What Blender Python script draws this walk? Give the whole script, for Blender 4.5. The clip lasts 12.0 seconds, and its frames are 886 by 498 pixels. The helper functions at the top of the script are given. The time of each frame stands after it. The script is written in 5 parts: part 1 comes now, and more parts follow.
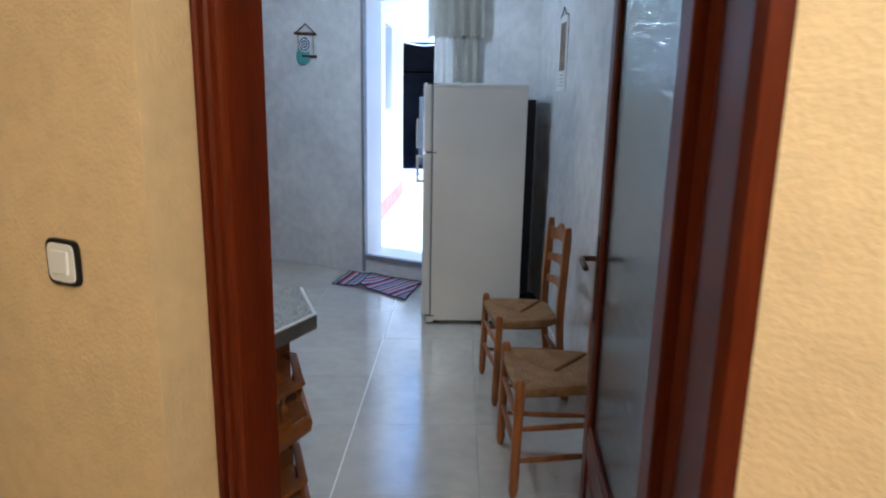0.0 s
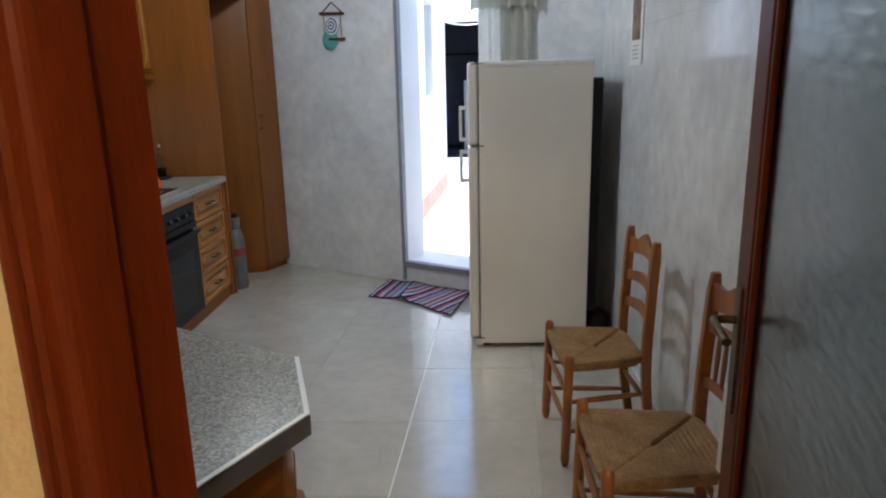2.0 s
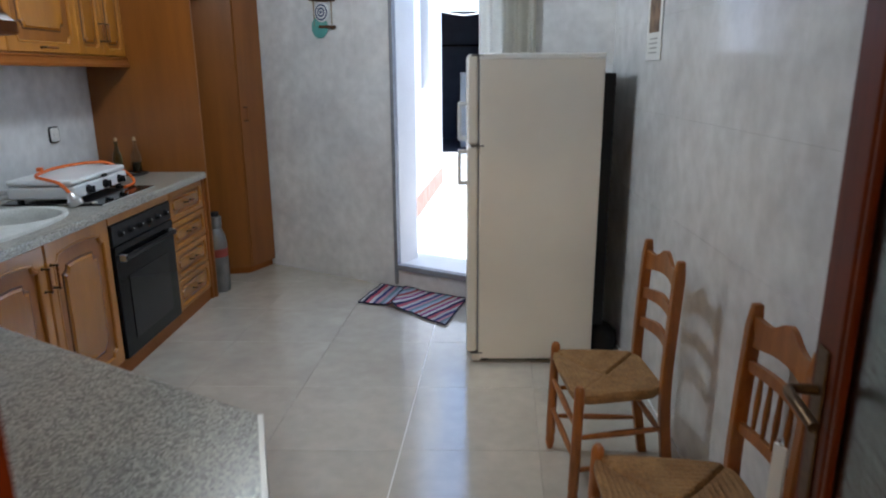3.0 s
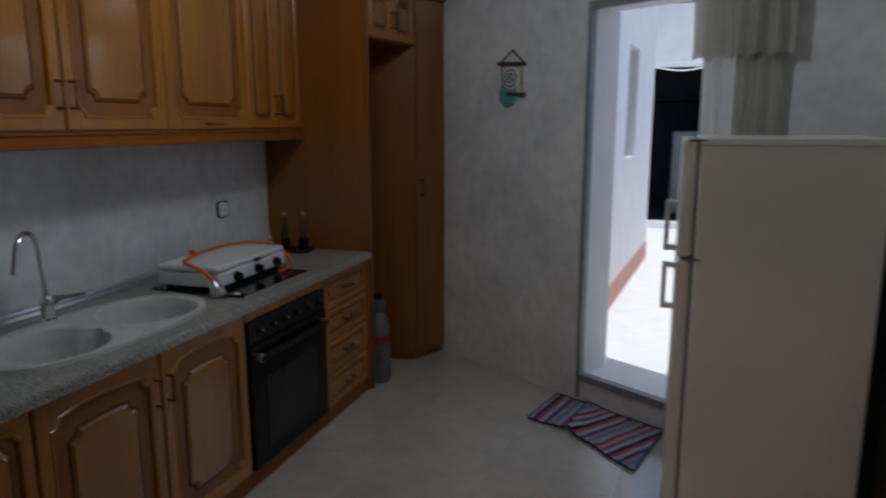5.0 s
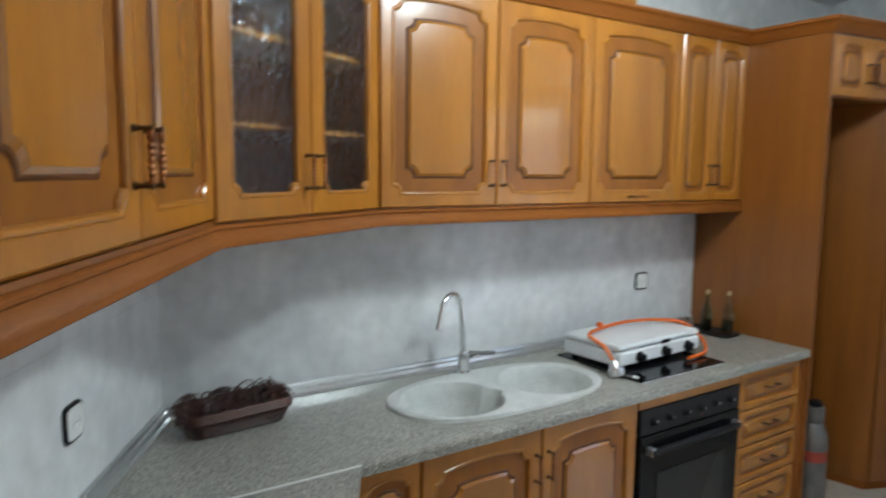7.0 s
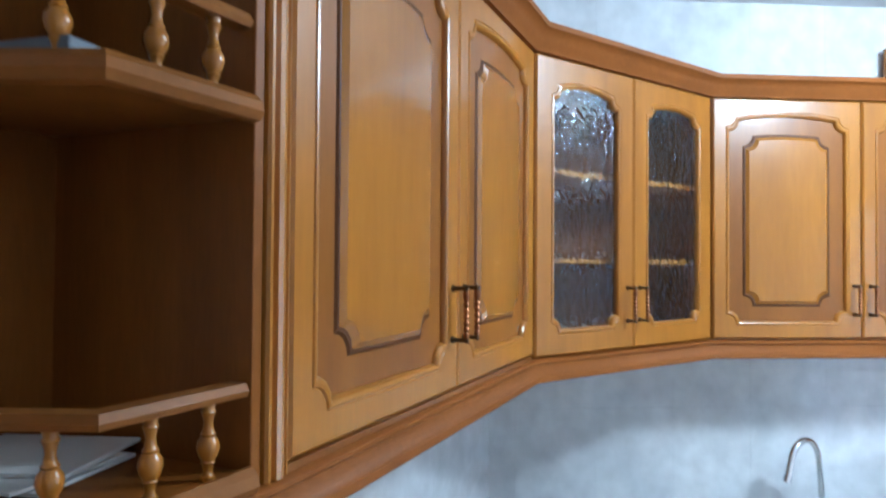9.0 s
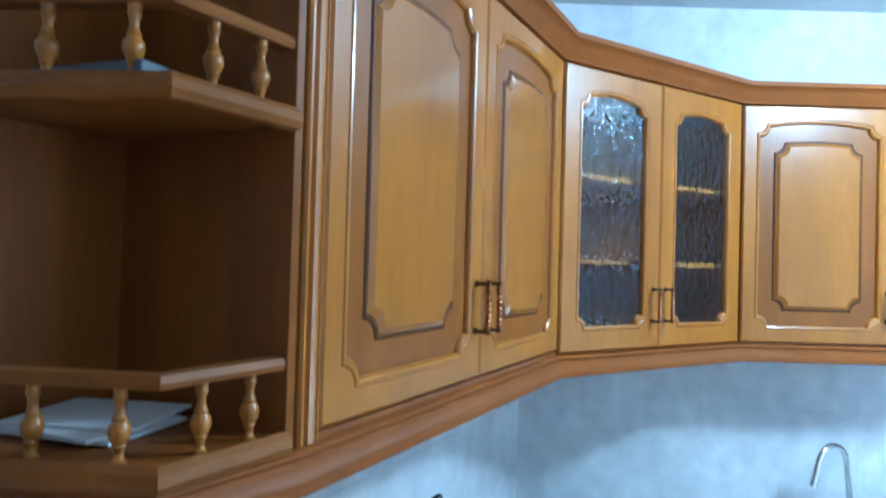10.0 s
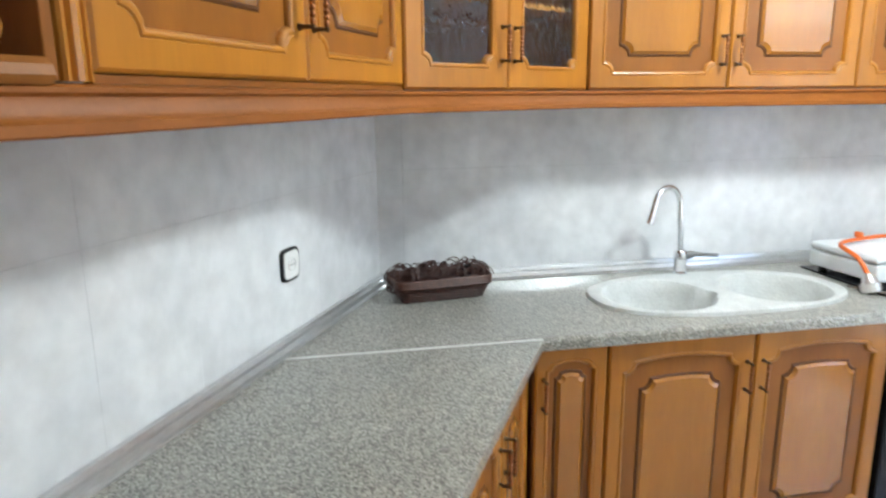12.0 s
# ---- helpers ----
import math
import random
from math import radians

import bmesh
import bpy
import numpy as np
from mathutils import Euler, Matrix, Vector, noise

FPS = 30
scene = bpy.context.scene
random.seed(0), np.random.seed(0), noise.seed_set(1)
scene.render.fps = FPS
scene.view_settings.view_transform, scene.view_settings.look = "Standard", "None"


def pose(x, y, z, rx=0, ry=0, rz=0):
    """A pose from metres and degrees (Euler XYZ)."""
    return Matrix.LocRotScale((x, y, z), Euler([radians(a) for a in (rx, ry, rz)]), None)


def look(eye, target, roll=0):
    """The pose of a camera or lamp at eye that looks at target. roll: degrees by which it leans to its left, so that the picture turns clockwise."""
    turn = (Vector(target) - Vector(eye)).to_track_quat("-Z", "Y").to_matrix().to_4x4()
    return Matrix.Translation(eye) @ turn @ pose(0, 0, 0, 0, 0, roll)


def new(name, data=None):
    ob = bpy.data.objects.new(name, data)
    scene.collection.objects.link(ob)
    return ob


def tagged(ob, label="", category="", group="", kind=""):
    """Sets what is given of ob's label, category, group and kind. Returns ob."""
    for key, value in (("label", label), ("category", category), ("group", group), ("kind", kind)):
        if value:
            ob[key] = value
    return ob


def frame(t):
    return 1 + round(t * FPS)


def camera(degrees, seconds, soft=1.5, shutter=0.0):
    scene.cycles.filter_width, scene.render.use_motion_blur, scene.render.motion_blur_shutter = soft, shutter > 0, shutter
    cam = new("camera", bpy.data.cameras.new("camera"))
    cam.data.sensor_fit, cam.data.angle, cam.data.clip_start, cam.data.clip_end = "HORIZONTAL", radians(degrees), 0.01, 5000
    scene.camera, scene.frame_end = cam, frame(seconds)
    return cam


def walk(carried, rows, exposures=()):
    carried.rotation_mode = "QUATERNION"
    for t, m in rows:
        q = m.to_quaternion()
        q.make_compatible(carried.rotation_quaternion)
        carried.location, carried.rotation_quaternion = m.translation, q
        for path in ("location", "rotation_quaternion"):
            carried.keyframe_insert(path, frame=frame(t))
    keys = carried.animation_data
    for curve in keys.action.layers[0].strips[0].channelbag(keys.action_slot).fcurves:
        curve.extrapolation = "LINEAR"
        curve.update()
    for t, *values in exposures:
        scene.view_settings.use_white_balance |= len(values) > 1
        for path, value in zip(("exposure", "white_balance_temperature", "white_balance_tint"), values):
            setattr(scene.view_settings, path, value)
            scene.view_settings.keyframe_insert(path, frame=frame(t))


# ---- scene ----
cam = camera(67.1, 12.0, soft=2.0, shutter=0.5)
PATH = [
    (0, (-0.062, 0.3, 1.535), (0.014, 2.249, 1.094), 1.1),
    (0.5, (-0.098, 0.514, 1.543), (-0.04, 2.467, 1.114), 0.5),
    (1, (-0.092, 0.72, 1.535), (-0.077, 2.664, 1.068), 0.1),
    (1.5, (-0.064, 0.918, 1.537), (-0.099, 2.87, 1.101), 0.1),
    (2, (-0.045, 1.015, 1.532), (-0.116, 2.954, 1.046), -1.3),
    (2.5, (-0.06, 1.13, 1.525), (-0.143, 3.063, 1.016), -1.8),
    (2.7, (-0.071, 1.202, 1.528), (-0.114, 3.134, 1.013), -0.6),
    (4.3, (-0.033, 1.872, 1.628), (-0.279, 3.803, 1.171), 1.4),
    (4.5, (-0.049, 1.935, 1.635), (-0.365, 3.858, 1.183), 1.3),
    (5, (-0.069, 2.108, 1.682), (-0.7, 3.97, 1.314), -0.1),
    (5.5, (-0.071, 2.235, 1.714), (-0.953, 3.987, 1.322), -0.9),
    (6, (-0.082, 2.302, 1.748), (-1.34, 3.832, 1.474), -0.8),
    (6.5, (-0.032, 2.326, 1.804), (-1.567, 3.594, 1.617), -1.4),
    (7, (-0.035, 2.366, 1.798), (-1.691, 3.463, 1.567), 0.6),
    (7.2, (-0.015, 2.37, 1.822), (-1.743, 3.335, 1.533), 1.6),
    (8.8, (-0.02, 2.431, 1.909), (-2.011, 2.622, 1.881), 0.0),
    (9, (0.0, 2.45, 1.919), (-1.995, 2.592, 1.957), 0.4),
    (9.5, (0.068, 2.475, 1.951), (-1.928, 2.48, 2.079), 0.7),
    (10, (0.102, 2.482, 1.911), (-1.898, 2.494, 1.949), 1.6),
    (10.5, (0.076, 2.487, 1.826), (-1.921, 2.539, 1.735), 1.1),
    (11, (0.038, 2.514, 1.738), (-1.941, 2.639, 1.476), -0.5),
    (11.5, (0.04, 2.548, 1.676), (-1.912, 2.793, 1.316), -0.7),
    (12, (0.063, 2.579, 1.631), (-1.854, 2.941, 1.191), -0.6),
]

EXPOSURES = [
    (0.0, 1.83, 5050, 5), (1.5, 1.86, 5950, 6), (2.7, 1.9, 6000, 7), (4.3, 1.62, 6150, 8), (5.0, 0.27, 6300, 10), (5.5, 1.45, 6300, 8), (6.0, 2.53, 6400, 5),
    (6.5, 2.55, 6350, 2), (7.2, 2.27, 6300, 2), (8.8, 2.88, 5450, 2), (9.5, 2.93, 4500, -4), (10.5, 3.08, 4250, -10), (11.0, 3.2, 5350, 2), (11.6, 3.28, 6300, 3), (12.0, 3.28, 6450, 5),
]
walk(cam, [(t, look(eye, target, roll)) for t, eye, target, roll in PATH], EXPOSURES)

# ---- light ----
world = bpy.data.worlds.new("world")
scene.world = world
world.use_nodes = True
sky = world.node_tree.nodes.new("ShaderNodeTexSky")
sky.sky_type, sky.sun_disc, sky.sun_elevation, sky.sun_rotation = "NISHITA", False, radians(84), radians(151)
world.node_tree.nodes["Background"].inputs["Strength"].default_value = 0.15
world.node_tree.links.new(sky.outputs[0], world.node_tree.nodes["Background"].inputs[0])


def lamp(name, kind, energy, colour, m, **more):
    data = bpy.data.lights.new(name, kind)
    data.energy, data.color = energy, colour
    for key, value in more.items():
        if key == "size":
            data.size = value
        elif key == "radius":
            data.shadow_soft_size = value
        elif key == "angle":
            data.angle = value
    ob = new(name, data)
    ob.matrix_world = m
    return ob


LAMP = (-1.1, 4.35, 2.80)
lamp("sun", "SUN", 2.2, (1.0, 0.96, 0.9), look((0, 0, 0), (-0.05, 0.09, -0.99)), angle=radians(0.5))
lamp("kitchen_bulb", "POINT", 14, (0.87, 0.955, 1.0), pose(*LAMP), radius=0.13)
lamp("hall_bulb", "POINT", 22.5, (1.0, 0.85, 0.65), pose(0.2, -0.4, 2.5), radius=0.08)

# ---- materials ----


def material(name, colour, rough=0.5, metal=0.0, noise_scale=0, noise_amount=0.2, colour2=None, bump=0.0, bump_scale=60, stretch=(1, 1, 1),
             fine=0, fine_amp=0.12, coat=0.0, spread=0.0, detail=5, gloss_noise=0.0, spec=0.5, bump_detail=4, world_space=False):
    mat = bpy.data.materials.new(name)
    mat.use_nodes = True
    n, l = mat.node_tree.nodes, mat.node_tree.links
    p = n["Principled BSDF"]
    p.inputs["Roughness"].default_value, p.inputs["Metallic"].default_value = rough, metal
    p.inputs["Coat Weight"].default_value, p.inputs["Coat Roughness"].default_value = coat, 0.08
    p.inputs["Specular IOR Level"].default_value = spec
    p.inputs["Base Color"].default_value = (*colour, 1)
    if not (noise_scale or bump or spread):
        return mat
    tex = n.new("ShaderNodeTexCoord")
    mapping = n.new("ShaderNodeMapping")
    mapping.inputs["Scale"].default_value = stretch
    info = n.new("ShaderNodeObjectInfo")
    shift = n.new("ShaderNodeVectorMath")
    shift.operation = "MULTIPLY_ADD"
    shift.inputs[1].default_value = (1, 1, 1)
    scatter = n.new("ShaderNodeMath")
    scatter.operation, scatter.inputs[1].default_value = "MULTIPLY", 17.0
    l.new(info.outputs["Random"], scatter.inputs[0])
    l.new(tex.outputs["Object"], shift.inputs[0])
    l.new(scatter.outputs[0], shift.inputs[2])
    if world_space:
        place = n.new("ShaderNodeNewGeometry")
        l.new(place.outputs["Position"], mapping.inputs["Vector"])
    else:
        l.new(shift.outputs[0], mapping.inputs["Vector"])
    out = None
    if noise_scale:
        noise1 = n.new("ShaderNodeTexNoise")
        noise1.inputs["Scale"].default_value, noise1.inputs["Detail"].default_value = noise_scale, detail
        l.new(mapping.outputs[0], noise1.inputs["Vector"])
        ramp = n.new("ShaderNodeMapRange")
        ramp.inputs[1].default_value, ramp.inputs[2].default_value = 0.32, 0.68
        l.new(noise1.outputs["Fac"], ramp.inputs[0])
        mix = n.new("ShaderNodeMix")
        mix.data_type = "RGBA"
        c2 = colour2 or tuple(c * (1 - noise_amount) for c in colour)
        mix.inputs[6].default_value, mix.inputs[7].default_value = (*colour, 1), (*c2, 1)
        l.new(ramp.outputs[0], mix.inputs[0])
        out = mix.outputs[2]
        if gloss_noise:
            r2 = n.new("ShaderNodeMapRange")
            r2.inputs[3].default_value, r2.inputs[4].default_value = rough - gloss_noise, rough + gloss_noise
            l.new(noise1.outputs["Fac"], r2.inputs[0])
            l.new(r2.outputs[0], p.inputs["Roughness"])
        if fine:
            noise2 = n.new("ShaderNodeTexNoise")
            noise2.inputs["Scale"].default_value, noise2.inputs["Detail"].default_value = fine, 3
            l.new(mapping.outputs[0], noise2.inputs["Vector"])
            r3 = n.new("ShaderNodeMapRange")
            r3.inputs[1].default_value, r3.inputs[2].default_value, r3.inputs[3].default_value, r3.inputs[4].default_value = 0.3, 0.7, 1 - fine_amp, 1 + 0.6 * fine_amp
            l.new(noise2.outputs["Fac"], r3.inputs[0])
            mul = n.new("ShaderNodeMix")
            mul.data_type, mul.blend_type = "RGBA", "MULTIPLY"
            mul.inputs[0].default_value = 1.0
            l.new(out, mul.inputs[6])
            l.new(r3.outputs[0], mul.inputs[7])
            out = mul.outputs[2]
    if spread:
        hsv = n.new("ShaderNodeHueSaturation")
        r4 = n.new("ShaderNodeMapRange")
        r4.inputs[3].default_value, r4.inputs[4].default_value = 1 - spread, 1 + spread
        l.new(info.outputs["Random"], r4.inputs[0])
        l.new(r4.outputs[0], hsv.inputs["Value"])
        if out:
            l.new(out, hsv.inputs["Color"])
        else:
            hsv.inputs["Color"].default_value = (*colour, 1)
        out = hsv.outputs[0]
    if out:
        l.new(out, p.inputs["Base Color"])
    if bump:
        noise3 = n.new("ShaderNodeTexNoise")
        noise3.inputs["Scale"].default_value, noise3.inputs["Detail"].default_value = bump_scale, bump_detail
        l.new(mapping.outputs[0], noise3.inputs["Vector"])
        b = n.new("ShaderNodeBump")
        b.inputs["Strength"].default_value, b.inputs["Distance"].default_value = bump, 0.01
        l.new(noise3.outputs["Fac"], b.inputs["Height"])
        l.new(b.outputs[0], p.inputs["Normal"])
        l.new(b.outputs[0], p.inputs["Coat Normal"])
    return mat


def granite_material():
    mat = material("granite", (0.42, 0.41, 0.36), 0.28)
    n, l = mat.node_tree.nodes, mat.node_tree.links
    p = n["Principled BSDF"]
    tex = n.new("ShaderNodeTexCoord")
    cells = n.new("ShaderNodeTexVoronoi")
    cells.inputs["Scale"].default_value = 215
    l.new(tex.outputs["Object"], cells.inputs["Vector"])
    ramp = n.new("ShaderNodeValToRGB")
    e = ramp.color_ramp.elements
    e[0].position, e[0].color = 0.0, (0.18, 0.17, 0.15, 1)
    e[1].position, e[1].color = 1.0, (0.72, 0.70, 0.63, 1)
    for at, c in ((0.22, (0.26, 0.25, 0.22, 1)), (0.45, (0.42, 0.41, 0.37, 1)), (0.75, (0.5, 0.48, 0.42, 1))):
        el = e.new(at)
        el.color = c
    sep = n.new("ShaderNodeSeparateColor")
    l.new(cells.outputs["Color"], sep.inputs[0])
    l.new(sep.outputs[0], ramp.inputs[0])
    cloud = n.new("ShaderNodeTexNoise")
    cloud.inputs["Scale"].default_value = 6
    l.new(tex.outputs["Object"], cloud.inputs["Vector"])
    r = n.new("ShaderNodeMapRange")
    r.inputs[3].default_value, r.inputs[4].default_value = 0.6, 0.84
    l.new(cloud.outputs["Fac"], r.inputs[0])
    mul = n.new("ShaderNodeMix")
    mul.data_type, mul.blend_type = "RGBA", "MULTIPLY"
    mul.inputs[0].default_value = 1
    l.new(ramp.outputs[0], mul.inputs[6])
    l.new(r.outputs[0], mul.inputs[7])
    l.new(mul.outputs[2], p.inputs["Base Color"])
    return mat


def glass_material(name, colour, rough, bump=0.0, scale=30, stretch=(1, 1, 1)):
    mat = material(name, colour, rough, bump=bump, bump_scale=scale, stretch=stretch, bump_detail=1.5)
    p = mat.node_tree.nodes["Principled BSDF"]
    p.inputs["Transmission Weight"].default_value, p.inputs["IOR"].default_value = 1.0, 1.45
    return mat


M_PLASTER = material("yellow_plaster", (0.74, 0.56, 0.31), 0.7, noise_scale=3, noise_amount=0.12, bump=0.28, bump_scale=100, fine=25, fine_amp=0.06)
M_TILEWALL = material("grey_wall_tile", (0.79, 0.795, 0.80), 0.1, noise_scale=3.2, colour2=(0.66, 0.665, 0.68), fine=13, fine_amp=0.11, gloss_noise=0.03, detail=5, spread=0.004, world_space=True)
M_CEILING = material("white_ceiling", (0.72, 0.73, 0.74), 0.8, noise_scale=2, noise_amount=0.06)
M_UPPERWALL = material("white_wall_paint", (0.74, 0.76, 0.77), 0.6, noise_scale=3, noise_amount=0.07)
M_FLOORTILE = material("beige_floor_tile", (0.60, 0.555, 0.485), 0.14, noise_scale=3.0, colour2=(0.51, 0.47, 0.41), fine=14, fine_amp=0.07, gloss_noise=0.05, bump=0.05, bump_scale=95, bump_detail=2, spread=0.02, coat=0.9)
M_WALLGROUT = material("grey_wall_grout", (0.72, 0.725, 0.735), 0.5, noise_scale=20, noise_amount=0.1)
M_FLOORTILE.node_tree.nodes["Principled BSDF"].inputs["Coat Roughness"].default_value = 0.05
M_FLOORTILE.node_tree.nodes["Principled BSDF"].inputs["Coat IOR"].default_value = 1.8
M_GROUT = material("pale_grout", (0.50, 0.47, 0.42), 0.8, noise_scale=20, noise_amount=0.2)
M_MAHOGANY = material("mahogany", (0.125, 0.019, 0.0034), 0.34, noise_scale=3, noise_amount=0.3, stretch=(4, 4, 0.4), fine=30, fine_amp=0.18, coat=0.04, spec=0.14)
HONEY = (0.445, 0.172, 0.0165)
M_HONEY = material("honey_wood", HONEY, 0.3, noise_scale=3, colour2=(0.345, 0.125, 0.013), stretch=(4, 4, 0.5), fine=26, fine_amp=0.06, coat=0.32)
M_HONEY_PANEL = material("honey_panel_wood", (0.425, 0.162, 0.0165), 0.24, noise_scale=2, colour2=(0.32, 0.117, 0.0135), stretch=(3, 3, 0.5), fine=22, fine_amp=0.06, coat=0.65)
M_HONEY_FIELD = material("honey_field_wood", (0.30, 0.105, 0.0135), 0.32, noise_scale=3, colour2=(0.225, 0.077, 0.0115), stretch=(4, 4, 0.6), fine=40, fine_amp=0.06, coat=0.12, spec=0.35)
# dark glaze tone that also holds the shadow in the panel groove
M_GLAZE_SHADE = material("glaze_and_groove_shade", (0.12, 0.042, 0.010), 0.45, noise_scale=10, noise_amount=0.3, spec=0.2)
M_TRIM = material("reddish_trim_wood", (0.28, 0.086, 0.012), 0.5, noise_scale=3, noise_amount=0.16, stretch=(2, 2, 2), fine=40, fine_amp=0.08, spec=0.25)
M_SIDE = material("cabinet_side_veneer", (0.27, 0.090, 0.0135), 0.34, noise_scale=2.5, colour2=(0.21, 0.068, 0.010), stretch=(5, 5, 0.4), fine=50, fine_amp=0.06, coat=0.15)
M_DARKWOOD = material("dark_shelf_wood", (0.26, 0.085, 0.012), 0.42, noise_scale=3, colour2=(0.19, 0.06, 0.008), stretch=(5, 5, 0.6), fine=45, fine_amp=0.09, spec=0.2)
M_RAIL = material("matt_rail_wood", (0.29, 0.102, 0.018), 0.48, noise_scale=6, noise_amount=0.25, stretch=(2, 2, 2), fine=50, fine_amp=0.06, spec=0.2)
M_CHAIR = material("chair_wood", (0.38, 0.13, 0.024), 0.33, noise_scale=8, colour2=(0.26, 0.085, 0.016), stretch=(4, 4, 0.7), fine=60, coat=0.2)
M_RUSH = material("woven_rush", (0.38, 0.21, 0.078), 0.65, noise_scale=14, colour2=(0.25, 0.125, 0.043), fine=110, fine_amp=0.25, bump=0.5, bump_scale=160)
M_GRANITE = granite_material()
M_ALU = material("aluminium", (0.76, 0.77, 0.78), 0.28, 0.85, noise_scale=30, noise_amount=0.15, stretch=(1, 1, 10))
M_CHROME = material("chrome", (0.82, 0.83, 0.85), 0.1, 1.0)
M_COPPER = material("worn_copper", (0.36, 0.14, 0.055), 0.36, 0.9, noise_scale=90, noise_amount=0.5)
M_BRONZE = material("antique_bronze", (0.14, 0.085, 0.045), 0.4, 0.85, noise_scale=60, noise_amount=0.4)
M_FRIDGE = material("cream_enamel", (0.82, 0.785, 0.715), 0.3, noise_scale=3, noise_amount=0.05, bump=0.02, bump_scale=150, coat=0.5)
M_WHITE = material("white_plastic", (0.8, 0.8, 0.78), 0.35)
M_WHITEMETAL = material("white_enamel", (0.8, 0.82, 0.84), 0.3, noise_scale=5, noise_amount=0.06)
M_SINK = material("pale_composite", (0.70, 0.71, 0.69), 0.42, noise_scale=140, noise_amount=0.2, fine=12)
M_BLACK = material("black_plastic", (0.010, 0.010, 0.011), 0.42, spec=0.18)
M_BLACKGLASS = material("black_glass", (0.008, 0.008, 0.009), 0.08, spec=0.16)
M_OVENGLASS = material("oven_window", (0.02, 0.02, 0.021), 0.07, spec=0.25)
M_OUTWALL = material("white_outdoor_wall", (0.82, 0.8, 0.79), 0.8, noise_scale=4, noise_amount=0.06, bump=0.2)
M_OUTFLOOR = material("pale_outdoor_floor", (0.78, 0.79, 0.80), 0.6, noise_scale=5, noise_amount=0.08)
M_SKIRT = material("pink_skirting_paint", (0.5, 0.22, 0.16), 0.7, noise_scale=7, colour2=(0.6, 0.35, 0.28))
M_STONE = material("brown_rubble", (0.34, 0.25, 0.17), 0.9, noise_scale=9, colour2=(0.2, 0.14, 0.09), bump=0.6, bump_scale=30)
# the unlit interior's shade is put into this dark blue-grey wall colour
M_ROOMSHADE = material("room_shade_colour", (0.15, 0.16, 0.21), 0.8, noise_scale=4)
M_GREYTRIM = material("grey_metal_trim", (0.27, 0.28, 0.31), 0.45, noise_scale=20, noise_amount=0.2)
M_ORANGE = material("orange_hose", (0.75, 0.14, 0.015), 0.45)
M_PAPER = material("paper", (0.78, 0.78, 0.76), 0.7)
M_INK = material("printed_dark_brown", (0.10, 0.065, 0.045), 0.6, noise_scale=18, colour2=(0.3, 0.2, 0.13))
M_GREYINK = material("grey_print", (0.35, 0.34, 0.33), 0.7)
M_CURTAIN = material("ivory_lace", (0.78, 0.76, 0.70), 0.9, noise_scale=40, noise_amount=0.12)
cn, cl_ = M_CURTAIN.node_tree.nodes, M_CURTAIN.node_tree.links
thin = cn.new("ShaderNodeBsdfTranslucent")
thin.inputs[0].default_value = (0.8, 0.78, 0.72, 1)
blend = cn.new("ShaderNodeMixShader")
blend.inputs[0].default_value = 0.45
cl_.new(cn["Principled BSDF"].outputs[0], blend.inputs[1])
cl_.new(thin.outputs[0], blend.inputs[2])
cl_.new(blend.outputs[0], cn["Material Output"].inputs[0])
M_STEEL = material("dull_grey_steel", (0.24, 0.235, 0.23), 0.45, 0.7, noise_scale=9, noise_amount=0.35)
M_RED = material("red_label", (0.35, 0.05, 0.03), 0.6, noise_scale=20, noise_amount=0.3)
M_WICKERRIM = material("reddish_wicker", (0.11, 0.034, 0.017), 0.45, noise_scale=40, noise_amount=0.5)
M_WICKER = material("dark_wicker", (0.07, 0.022, 0.014), 0.45, noise_scale=40, noise_amount=0.5)
M_TEAL = material("teal_glaze", (0.13, 0.42, 0.4), 0.3, noise_scale=12, noise_amount=0.2)
M_NAVY = material("navy_glaze", (0.02, 0.045, 0.14), 0.3)
M_DRIFT = material("driftwood", (0.10, 0.045, 0.02), 0.8, noise_scale=25)
M_CORD = material("jute_cord", (0.3, 0.22, 0.13), 0.9)
M_BOTTLE = glass_material("dark_bottle_glass", (0.35, 0.4, 0.2), 0.05)
M_CLEAR = glass_material("clear_bottle_glass", (0.85, 0.88, 0.8), 0.04)
M_OIL = material("dark_oil", (0.03, 0.025, 0.01), 0.2)
M_CORK = material("cork", (0.58, 0.42, 0.25), 0.85, noise_scale=60)
M_FROST = glass_material("rippled_frosted_glass", (0.34, 0.39, 0.375), 0.2, bump=0.2, scale=46, stretch=(0.35, 1, 1))
M_RIPPLE = glass_material("hammered_glass", (0.70, 0.76, 0.83), 0.05, bump=0.82, scale=46, stretch=(1.0, 1, 0.7))
M_BLUE = material("blue_card", (0.03, 0.04, 0.3), 0.6)
M_BOOK = material("grey_book_cover", (0.1, 0.11, 0.13), 0.5)


